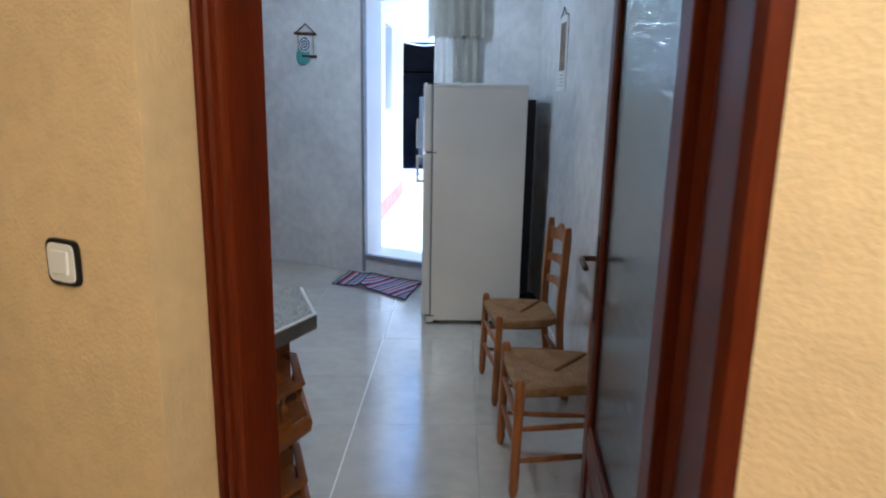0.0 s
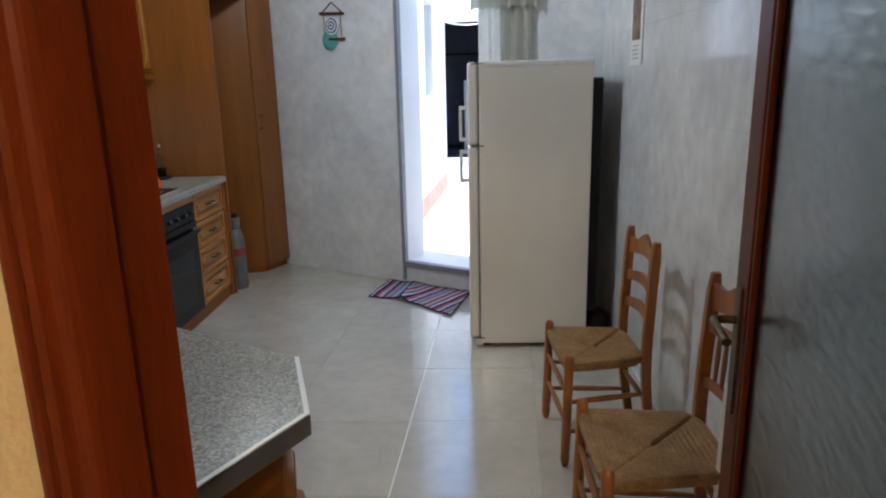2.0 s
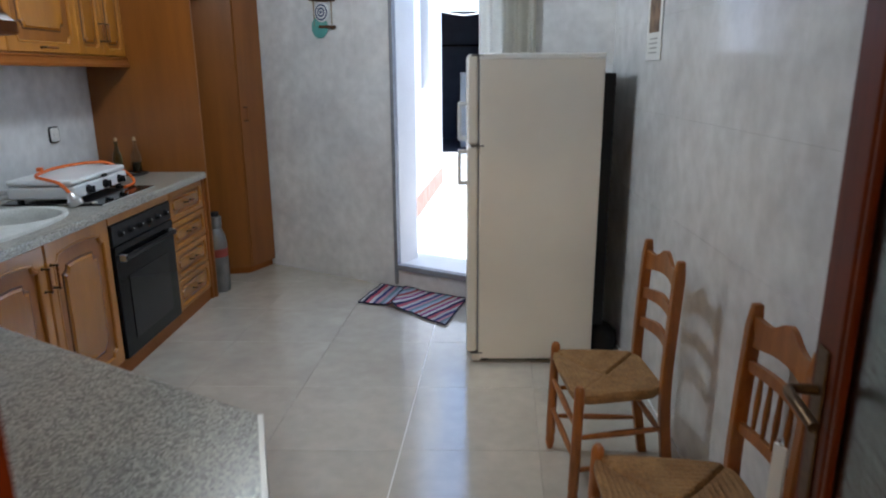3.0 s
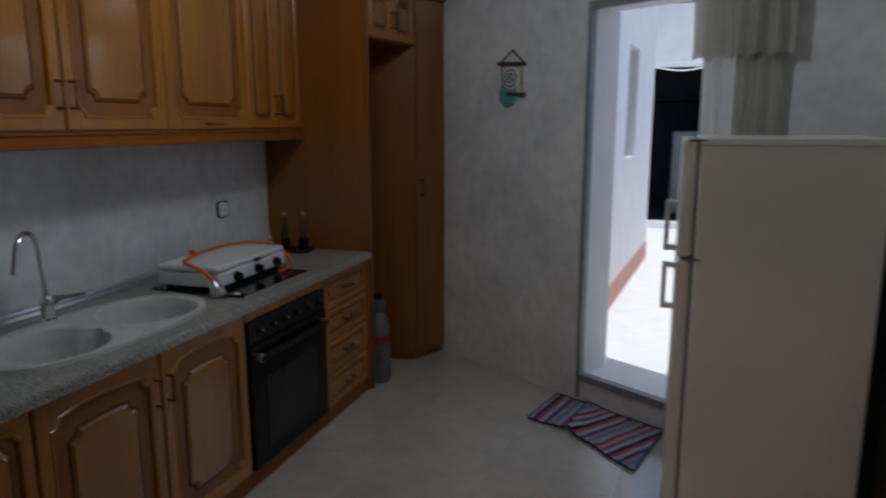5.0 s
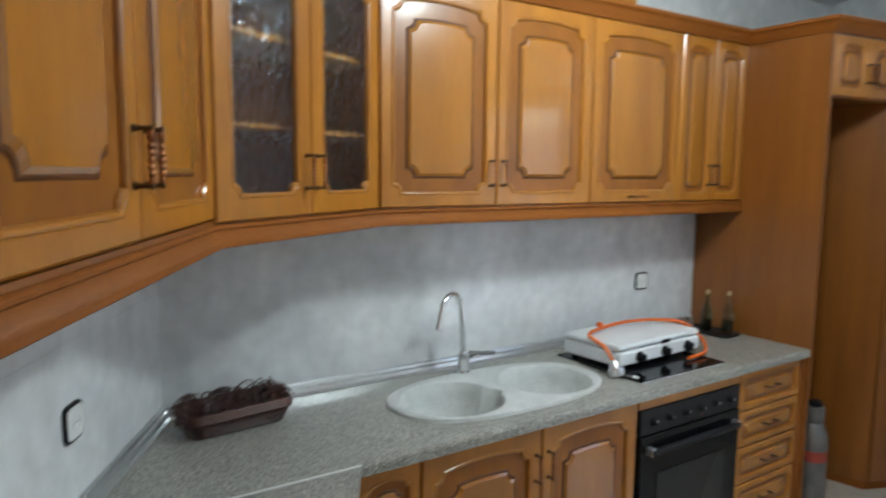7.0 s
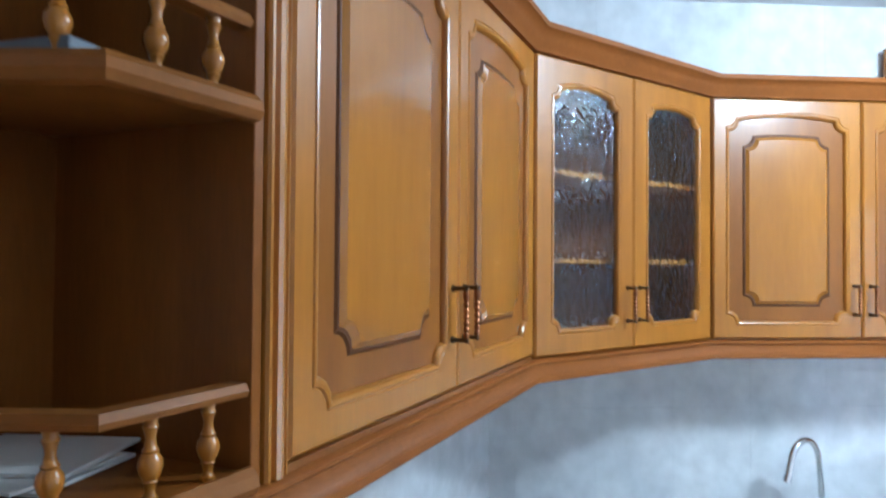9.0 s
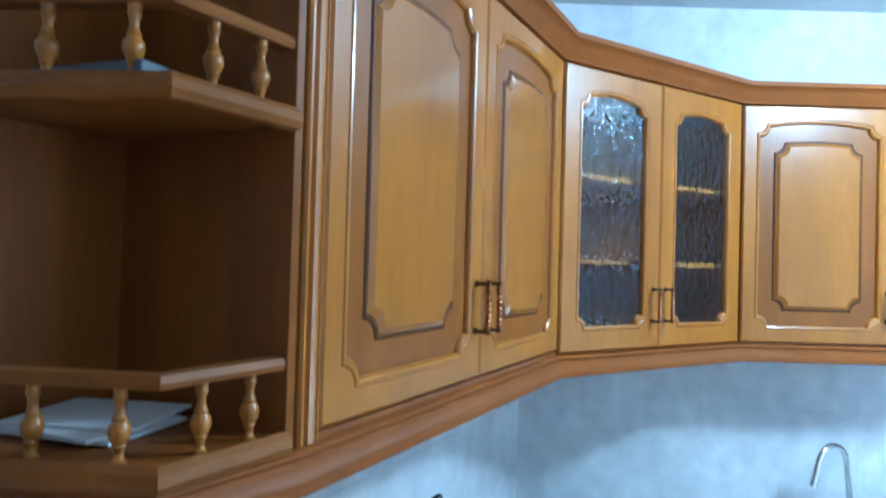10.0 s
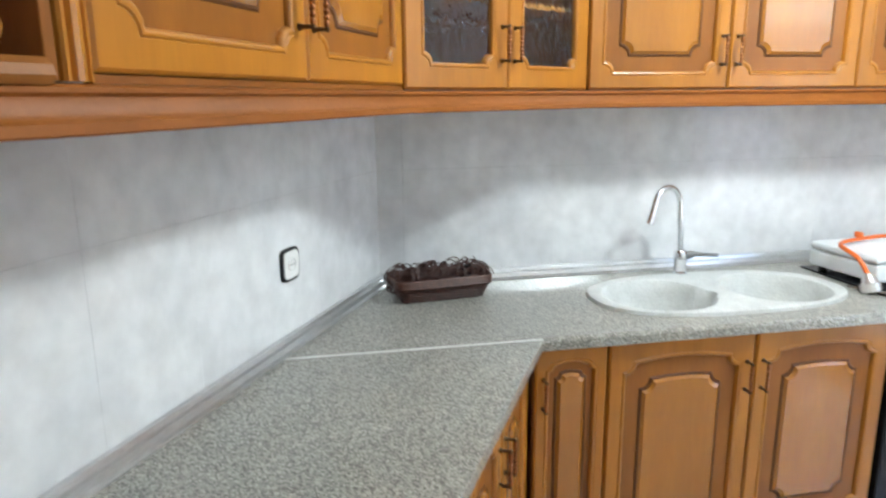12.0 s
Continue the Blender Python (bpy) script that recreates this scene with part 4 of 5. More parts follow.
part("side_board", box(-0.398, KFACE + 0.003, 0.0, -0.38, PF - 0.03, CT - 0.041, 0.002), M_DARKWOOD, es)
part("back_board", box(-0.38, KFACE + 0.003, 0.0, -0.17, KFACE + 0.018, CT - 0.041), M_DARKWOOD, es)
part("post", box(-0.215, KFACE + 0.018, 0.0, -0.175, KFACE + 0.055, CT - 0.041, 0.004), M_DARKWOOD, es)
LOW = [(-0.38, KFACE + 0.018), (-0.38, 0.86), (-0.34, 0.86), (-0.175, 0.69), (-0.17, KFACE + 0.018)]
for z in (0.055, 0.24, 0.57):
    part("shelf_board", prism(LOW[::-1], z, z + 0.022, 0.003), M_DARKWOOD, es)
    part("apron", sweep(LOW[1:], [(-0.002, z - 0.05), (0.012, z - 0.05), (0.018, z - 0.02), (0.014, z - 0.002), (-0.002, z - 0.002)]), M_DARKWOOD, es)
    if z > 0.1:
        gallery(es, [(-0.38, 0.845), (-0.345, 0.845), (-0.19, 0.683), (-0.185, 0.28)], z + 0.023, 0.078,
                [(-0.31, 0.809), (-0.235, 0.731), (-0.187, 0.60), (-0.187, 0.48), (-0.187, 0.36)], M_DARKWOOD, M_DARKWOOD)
ct = thing("cloth_bag", "crumpled pale pink cloth bag on the end shelf", "bag", M_P @ pose(-0.285, 0.56, 0.593))
bm = bmesh.new()
bmesh.ops.create_icosphere(bm, subdivisions=4, radius=1)
for v in bm.verts:
    f = 1 + 0.18 * noise.noise(v.co * 2.2) + 0.07 * noise.noise(v.co * 6)
    v.co = Vector((v.co.x * 0.075 * f, v.co.y * 0.10 * f, max(-0.035, v.co.z * 0.05 * f) + 0.035))
part("body", bm, material("pink_cloth", (0.55, 0.42, 0.4), 0.9, noise_scale=8, noise_amount=0.2), ct, smooth=True)

# worktops
jw = L(-1.518, KFACE)
ji = (-1.80, 3.243)
kx = (WEST - ORIGIN.x - KFACE * V.x) / U.x
ck = L(kx, KFACE)
SX, SY0, SY1 = -2.135, 3.545, 4.545


def oval(cx, cy, rx, ry, n=40, p=2.4):
    out = []
    for i in range(n):
        a = 2 * math.pi * i / n
        c, s = math.cos(a), math.sin(a)
        out.append((cx + rx * math.copysign(abs(c) ** (2 / p), c), cy + ry * math.copysign(abs(s) ** (2 / p), s)))
    return out


def slab_with_hole(poly, hole, z0, z1, r):
    """A worktop slab with rounded upper edges and an opening cut through it."""
    bm = bmesh.new()
    centre = sum((Vector(p) for p in poly), Vector((0, 0))) / len(poly)

    def loop(pts, z):
        return [bm.verts.new((x, y, z)) for x, y in pts]

    def close(vs):
        return [bm.edges.get((vs[i], vs[(i + 1) % len(vs)])) or bm.edges.new((vs[i], vs[(i + 1) % len(vs)])) for i in range(len(vs))]

    def inset(k):
        return [(x - k * (1 if x > -2.0 else 0), y) for x, y in poly]

    rows = [loop(poly, z0), loop(poly, z1 - r), loop(inset(r * 0.3), z1 - r * 0.3), loop(inset(r), z1)]
    holes = [loop(hole, z1), loop(hole, z0)]
    for a, b in list(zip(rows, rows[1:])) + [tuple(holes)]:
        for i in range(len(a)):
            j = (i + 1) % len(a)
            bm.faces.new((a[i], a[j], b[j], b[i]))
    bmesh.ops.triangle_fill(bm, edges=close(rows[-1]) + close(holes[0]), use_beauty=True)
    bmesh.ops.triangle_fill(bm, edges=close(rows[0]) + close(holes[1]), use_beauty=True)
    return bm


bm = slab_with_hole([(WEST + 0.001, 5.827), (WEST + 0.001, ck[1] + 0.002), (jw[0], jw[1] + 0.001), ji, (-1.80, 5.827)], oval(SX, (SY0 + SY1) / 2, 0.235, 0.475, 48, 2.5), CT - 0.04, CT, 0.012)
wt1 = thing("worktop", "speckled grey granite-look worktop with a sink", "worktop")
part("slab", bm, M_GRANITE, wt1)
bm = prism([L(-1.516, KFACE + 0.001), L(-0.136, KFACE + 0.001), L(-0.143, 0.708), L(-0.354, 0.914), (ji[0] + 0.003, ji[1] - 0.002)], CT - 0.04, CT, 0.004)
wt2 = thing("worktop", "speckled grey granite-look worktop with a cut-off corner", "worktop")
part("slab", bm, M_GRANITE, wt2)
seam = Vector(ji) - Vector(jw)
sn = Vector((-seam.y, seam.x)).normalized() * 0.004
part("joint_strip", prism([Vector(jw) - sn, Vector(ji) - sn, Vector(ji) + sn, Vector(jw) + sn], CT - 0.002, CT + 0.0015), M_WHITE, wt1, "thin pale strip over the joint")
part("end_strip", sweep([L(-0.354, 0.914), L(-0.143, 0.708), L(-0.136, KFACE + 0.003)], [(-0.008, CT - 0.001), (0.0015, CT - 0.001), (0.003, CT + 0.0), (0.0015, CT + 0.002), (-0.008, CT + 0.002)]), M_WHITE, wt2, "white strip along the end")
part("end_band", sweep([L(-0.354, 0.914), L(-0.143, 0.708), L(-0.136, KFACE + 0.003)], [(0.0003, CT - 0.045), (0.003, CT - 0.045), (0.003, CT - 0.003), (0.0003, CT - 0.003)]), M_STEEL, wt2, "grey band along the end")
up_prof = [(0.0, CT), (0.034, CT), (0.034, CT + 0.004), (0.026, CT + 0.010), (0.022, CT + 0.026), (0.015, CT + 0.031), (0.011, CT + 0.043), (0.0, CT + 0.046)]
solo("worktop_upstand", sweep([L(-0.16, KFACE + 0.001), (ck[0] + 0.001, ck[1] + 0.002), (WEST + 0.001, 5.82)], out_right(up_prof)), M_ALU, "aluminium upstand trim between worktop and wall", "trim", kind="structure")

# sink: two oval bowls in one pale slab
def sink():
    cy = (SY0 + SY1) / 2
    ob = thing("double_sink", "pale composite double sink with two round bowls", "sink", Matrix.Translation((SX, cy, CT)))
    half = (SY1 - SY0) / 2
    rim = oval(0, 0, 0.255, half, 48, 2.5)
    b1 = oval(0.015, -0.245, 0.20, 0.205, 64, 2.1)
    # overflow notch scooped out of the bridge between the bowls
    b1 = [(x, y + (0.045 * math.sin(math.pi * (x + 0.045) / 0.105) ** 0.5 if y > -0.14 and -0.045 < x < 0.06 else 0.0)) for x, y in b1]
    b2 = oval(0.015, 0.235, 0.20, 0.20, 32, 2.1)
    bm = bmesh.new()

    def loop(pts, z):
        return [bm.verts.new((x, y, z)) for x, y in pts]

    def close(vs):
        return [bm.edges.get((vs[i], vs[(i + 1) % len(vs)])) or bm.edges.new((vs[i], vs[(i + 1) % len(vs)])) for i in range(len(vs))]

    def shrink(pts, f, c):
        return [(c[0] + (x - c[0]) * f, c[1] + (y - c[1]) * f) for x, y in pts]

    def bridge(a, b):
        for i in range(len(a)):
            j = (i + 1) % len(a)
            bm.faces.new((a[i], a[j], b[j], b[i]))

    r0, r1, r2 = loop(rim, 0.0005), loop(shrink(rim, 0.993, (0, 0)), 0.014), loop(shrink(rim, 0.965, (0, 0)), 0.018)
    bridge(r0, r1), bridge(r1, r2)
    tops = []
    for b, c in ((b1, (0.015, -0.245)), (b2, (0.015, 0.235))):
        t0 = loop(b, 0.016)
        for v in t0:
            if c[1] < 0 and v.co.y > -0.036:
                v.co.z = 0.004
        tops += close(t0)
        prev = t0
        for f, z in ((0.965, 0.006), (0.94, -0.03), (0.88, -0.11), (0.75, -0.145), (0.4, -0.155), (0.1, -0.157)):
            cur = loop(shrink(b, f, c), z)
            bridge(prev, cur)
            prev = cur
        bm.faces.new(prev)
    bmesh.ops.triangle_fill(bm, edges=close(r2) + tops, use_beauty=True)
    part("basin", bm, M_SINK, ob, smooth=True)
    for y in (-0.245, 0.235):
        part("drain", lathe([(0.035, -0.156), (0.035, -0.153), (0.028, -0.153), (0.024, -0.1545)], 18, (0.015, y, 0)), M_CHROME, ob, "chrome drain", smooth=True)
    return ob


sink()


def tap():
    ob = thing("kitchen_tap", "chrome swan-neck kitchen tap", "tap", pose(-2.375, 4.03, CT + 0.018, 0, 0, 0))
    part("base", lathe([(0.031, 0), (0.031, 0.006), (0.025, 0.011), (0.0235, 0.05), (0.026, 0.056), (0.026, 0.085), (0.021, 0.096), (0.014, 0.102)], 20), M_CHROME, ob, smooth=True)
    pts = [(0, 0, 0.07), (0.008, -0.012, 0.18), (0.016, -0.026, 0.28)]
    for i in range(1, 11):
        a = math.pi * i / 11
        reach = 0.078 * (1 - math.cos(a))
        pts.append((0.016 + 0.38 * reach, -0.026 - 0.92 * reach, 0.28 + 0.085 * math.sin(a)))
    pts += [(0.078, -0.178, 0.262), (0.082, -0.190, 0.228)]
    part("spout", tube(pts, [0.0112] * (len(pts) - 2) + [0.0135, 0.0145], 14), M_CHROME, ob, smooth=True)
    part("lever", tube([(0.0, 0.015, 0.07), (0.006, 0.042, 0.078), (0.012, 0.062, 0.08), (0.03, 0.15, 0.074)], [0.018, 0.016, 0.0095, 0.0075], 12), M_STEEL, ob, "dull grey side lever", smooth=True)
    return ob


tap()

# hob and the portable gas stove standing on it
hob = thing("ceramic_hob", "black glass hob set into the worktop", "hob", Matrix.Translation((-2.14, 4.915, CT)))
part("plate", box(-0.26, -0.30, 0.0005, 0.26, 0.30, 0.008, 0.003), M_BLACKGLASS, hob)
part("edge_strip", box(0.255, -0.295, 0.0005, 0.266, 0.295, 0.006, 0.001), M_ALU, hob)


def stove():
    ob = thing("portable_gas_stove", "white portable gas stove with a closed lid on the hob", "stove", pose(-2.215, 4.945, CT + 0.009, 0, 0, 3))
    part("body", box(-0.17, -0.31, 0.018, 0.17, 0.31, 0.085, 0.01), M_WHITEMETAL, ob)
    part("lid", box(-0.172, -0.312, 0.088, 0.165, 0.312, 0.118, 0.012), M_WHITEMETAL, ob)
    for x in (-0.13, 0.13):
        for y in (-0.27, 0.27):
            part("foot", lathe([(0.018, 0), (0.016, 0.02)], 12, (x, y, 0)), M_BLACK, ob)
    for y in (-0.17, 0.02, 0.2):
        k = part("knob", turned((0.17, y, 0.05), (0.2, y, 0.05), [(0, 0.024), (0.3, 0.024), (0.4, 0.019), (1, 0.017)], 14), M_BLACK, ob, smooth=True)
        part("grip", box(0.198, y - 0.004, 0.032, 0.208, y + 0.004, 0.068, 0.002), M_BLACK, k)
    part("latch", box(0.166, 0.0, 0.088, 0.178, 0.05, 0.104, 0.003), M_BLACK, ob)
    hose = smooth_path([(0.168, -0.352, 0.058), (0.12, -0.358, 0.112), (0.0, -0.325, 0.138), (-0.06, -0.16, 0.139), (-0.08, 0.05, 0.139), (-0.02, 0.22, 0.139), (0.06, 0.325, 0.125), (0.16, 0.345, 0.06), (0.225, 0.27, 0.016), (0.235, 0.12, 0.012)], 7)
    part("gas_hose", tube(hose, 0.0085, 8), M_ORANGE, ob, "orange rubber gas hose", smooth=True)
    part("regulator", turned((0.195, -0.352, -0.006), (0.168, -0.352, 0.062), [(0, 0.033), (0.15, 0.037), (0.45, 0.037), (0.55, 0.028), (0.8, 0.024), (1, 0.014)], 16), M_ALU, ob, "silver grey gas regulator", smooth=True)
    part("hose_clip", box(-0.075, -0.19, 0.146, -0.045, -0.17, 0.168, 0.003), M_ORANGE, ob)
    return ob


stove()
lt = thing("gas_lighter", "thin metal gas lighter lying on the hob", "lighter", pose(-1.99, 4.60, CT + 0.0145, 0, 0, 28))
part("barrel", tube([(-0.09, 0, 0.0), (0.06, 0, 0.0)], 0.005, 8), M_STEEL, lt)
part("tip", tube([(0.06, 0, 0), (0.085, 0, 0)], 0.0065, 8), M_WHITE, lt)


def oil_bottle(x, y, h, mat, label):
    ob = thing("bottle", label, "bottle", pose(x, y, CT + 0.009), group="bottles by the panel")
    part("body", lathe([(0.027, 0.001), (0.03, 0.008), (0.03, h * 0.45), (0.026, h * 0.55), (0.012, h * 0.72), (0.0105, h * 0.9), (0.013, h * 0.91), (0.013, h * 0.94)], 18), mat, ob, smooth=True)
    part("oil", lathe([(0.024, 0.006), (0.0265, 0.012), (0.0265, h * 0.3), (0.02, h * 0.305)], 16), M_OIL, ob, smooth=True)
    part("cork", lathe([(0.009, h * 0.941), (0.010, h * 1.04)], 12), M_CORK, ob)


oil_bottle(-2.33, 5.70, 0.225, M_BOTTLE, "small dark oil bottle with a cork stopper")
oil_bottle(-2.235, 5.76, 0.225, M_CLEAR, "small clear oil bottle with a cork stopper")
sm = thing("salt_shaker", "small glass salt shaker with a metal cap", "shaker", pose(-2.425, 5.68, CT + 0.009))
tray = thing("bottle_tray", "thin dark tray under the oil bottles on the worktop", "tray", pose(-2.315, 5.72, CT))
bm = prism(oval(0, 0, 0.15, 0.085, 32, 5), 0.0005, 0.006)
part("base", bm, M_BLACK, tray)
lip = [(x, y, 0.007) for x, y in oval(0, 0, 0.15, 0.085, 32, 5)]
part("lip", tube(lip + lip[:1], 0.005, 6), M_BLACK, tray, smooth=True)
part("body", lathe([(0.02, 0.001), (0.022, 0.03), (0.017, 0.06)], 14), M_CLEAR, sm, smooth=True)
part("cap", lathe([(0.018, 0.0605), (0.018, 0.075), (0.008, 0.088)], 14), M_CHROME, sm, smooth=True)

# basket in the corner
def basket():
    ob = thing("wicker_basket", "dark brown wicker basket with curled dry sticks inside", "basket", pose(-2.335, 3.015, CT + 0.001, 0, 0, 97))
    bm = bmesh.new()
    rng = random.Random(4)
    n = 11
    for i in range(n):
        f = i / (n - 1)
        z = 0.006 + f * 0.052
        hx, hy = 0.155 + f * 0.02, 0.068 + f * 0.016
        pts = oval(0, 0, hx, hy, 40, 9)
        ring = [(x * (1 + 0.012 * math.sin(k * 1.57 + i * 3.14)), y * (1 + 0.02 * math.sin(k * 1.57 + i * 3.14)), z) for k, (x, y) in enumerate(pts)]
        tube(ring + [ring[0]], 0.0048, 5, bm)
    part("woven_side", bm, M_WICKER, ob, smooth=True, kind="stuff")
    part("base", prism(oval(0, 0, 0.153, 0.066, 28, 9), 0.0, 0.007), M_WICKER, ob)
    rim = [(x, y, 0) for x, y in oval(0, 0, 0.184, 0.09, 40, 9)]
    bm = bmesh.new()
    for z in (0.060, 0.068, 0.076, 0.083):
        tube([(x, y, z) for x, y, _ in rim + rim[:1]], 0.0058, 6, bm)
    part("rim", bm, M_WICKERRIM, ob, "reddish brown wicker rim band", smooth=True)
    bm = bmesh.new()
    for i in range(230):
        x, y = rng.uniform(-0.165, 0.165), rng.uniform(-0.07, 0.07)
        a = rng.uniform(0, 6.28)
        r = rng.uniform(0.02, 0.048)
        z = rng.uniform(0.05, 0.106)
        pts = [(max(-0.2, min(0.2, x + r * math.cos(a + t * 0.9))), max(-0.1, min(0.1, y + r * 0.7 * math.sin(a + t * 0.9))), z + 0.022 * math.sin(t * 1.3 + a)) for t in range(5)]
        tube(smooth_path(pts, 3), 0.0022, 4, bm)
    part("stick_tangle", bm, M_WICKER, ob, "tangle of dark dry sticks", kind="stuff")
    part("black_ornament", lathe([(0.01, 0.05), (0.03, 0.06), (0.036, 0.08), (0.028, 0.1), (0.012, 0.108)], 16, (0.12, 0.01, 0)), M_BLACKGLASS, ob, smooth=True)


basket()


# sockets and switches
def wall_plate(name, label, category, m, socket=True, size=0.082):
    ob = thing(name, label, category, m)
    h = size / 2
    def tablet(r, y0, y1):
        bm = prism(oval(0, 0, r, r, 40, 6), -y1, -y0, 0.0015)
        bmesh.ops.transform(bm, matrix=pose(0, 0, 0, 90, 0, 0), verts=bm.verts)
        return bm

    part("black_rim", tablet(h + 0.008, 0.0, 0.009), M_BLACK, ob, "black rim")
    part("plate", tablet(h, 0.003, 0.012), M_WHITE, ob, "white plate")
    if socket:
        bm = lathe([(0.021, 0.0), (0.021, 0.004), (0.018, 0.004), (0.017, 0.001)], 20)
        bmesh.ops.transform(bm, matrix=pose(0, 0.012, 0, -90, 0, 0), verts=bm.verts)
        p = part("socket_ring", bm, M_WHITE, ob, smooth=True)
        for x in (-0.0095, 0.0095):
            part("pin_hole", turned((x, 0.012, 0), (x, 0.0136, 0), [(0, 0.0028), (1, 0.0028)], 8), M_BLACK, p)
    else:
        part("rocker", box(-0.024, 0.010, -0.024, 0.024, 0.0165, 0.024, 0.003), M_WHITE, ob, m=pose(0, 0, 0, 4, 0, 0))
    return ob


wall_plate("wall_socket", "white wall socket with a black rim over the worktop", "socket", pose(WEST, 5.36, 1.195, 0, 0, -90))
wall_plate("wall_socket", "white wall socket with a black rim in the corner", "socket", M_P @ pose(-1.645, KFACE, 1.155))
wall_plate("light_switch", "white light switch with a black rim on yellow plaster", "switch", M_P @ pose(-0.22, 0.0, 1.202, 0, 0, 180), socket=False, size=0.078)


# fridge
def fridge():
    x0, x1, y0, y1, h = -0.03, 0.645, 4.715, 5.315, 1.632
    ob = thing("fridge_freezer", "cream two-door fridge freezer with white bar handles", "fridge")
    part("body", box(x0 + 0.062, y0, 0.025, x1, y1, h - 0.012, 0.008), M_FRIDGE, ob)
    part("top", box(x0 + 0.06, y0 - 0.002, h - 0.03, x1 + 0.001, y1 + 0.002, h, 0.006), M_WHITE, ob)
    zsplit = 1.185
    for nm, a, b in (("freezer_door", zsplit + 0.004, h - 0.004), ("fridge_door", 0.065, zsplit - 0.004)):
        d = part(nm, box(x0, y0 - 0.001, a, x0 + 0.054, y1, b, 0.014, seg=3), M_FRIDGE, ob)
        part("gasket", box(x0 + 0.0535, y0 + 0.008, a + 0.01, x0 + 0.0615, y1 - 0.008, b - 0.01), M_GREYTRIM, d)
        up = nm == "freezer_door"
        za, zb = (a + 0.03, a + 0.2) if up else (b - 0.19, b - 0.03)
        yy = y0 + 0.045
        bm = bmesh.new()
        for z in (za, zb):
            box(x0 - 0.042, yy - 0.012, z - 0.01, x0 + 0.004, yy + 0.012, z + 0.01, 0.004, bm)
        box(x0 - 0.048, yy - 0.013, za - 0.012, x0 - 0.030, yy + 0.013, zb + 0.012, 0.006, bm)
        part("handle", bm, M_WHITE, d, "white bar handle")
    part("kick_plate", box(x0 + 0.03, y0 + 0.004, 0.012, x0 + 0.075, y1 - 0.004, 0.062, 0.004), M_FRIDGE, ob)
    for yy in (y0 + 0.012, ):
        for z in (h - 0.008, zsplit, 0.062):
            part("hinge", box(x0 + 0.02, yy - 0.014, z - 0.006, x0 + 0.085, yy + 0.02, z + 0.003, 0.002), M_STEEL, ob)
    for x in (x0 + 0.1, x1 - 0.08):
        for y in (y0 + 0.06, y1 - 0.06):
            part("foot", lathe([(0.02, 0.0), (0.018, 0.026)], 10, (x, y, 0)), M_BLACK, ob)
    cond = part("condenser", box(x1 + 0.002, y0 + 0.012, 0.22, x1 + 0.056, y1 - 0.02, 1.535, 0.003), M_BLACK, ob, "black condenser grid on the back")
    bm = bmesh.new()
    for i in range(26):
        z = 0.26 + i * 0.049
        tube([(x1 + 0.06, y0 + 0.03, z), (x1 + 0.06, y1 - 0.03, z)], 0.004, 6, bm)
    part("coil", bm, M_BLACK, cond)
    part("compressor", lathe([(0.02, 0.03), (0.075, 0.05), (0.085, 0.1), (0.078, 0.16), (0.04, 0.2), (0.01, 0.205)], 18, (x1 + 0.07, y0 + 0.1, 0)), M_BLACK, ob, "black compressor", smooth=True)
    part("bracket", box(x1 - 0.01, y0 + 0.02, 0.005, x1 + 0.14, y0 + 0.18, 0.03, 0.003), M_BLACK, ob)


fridge()


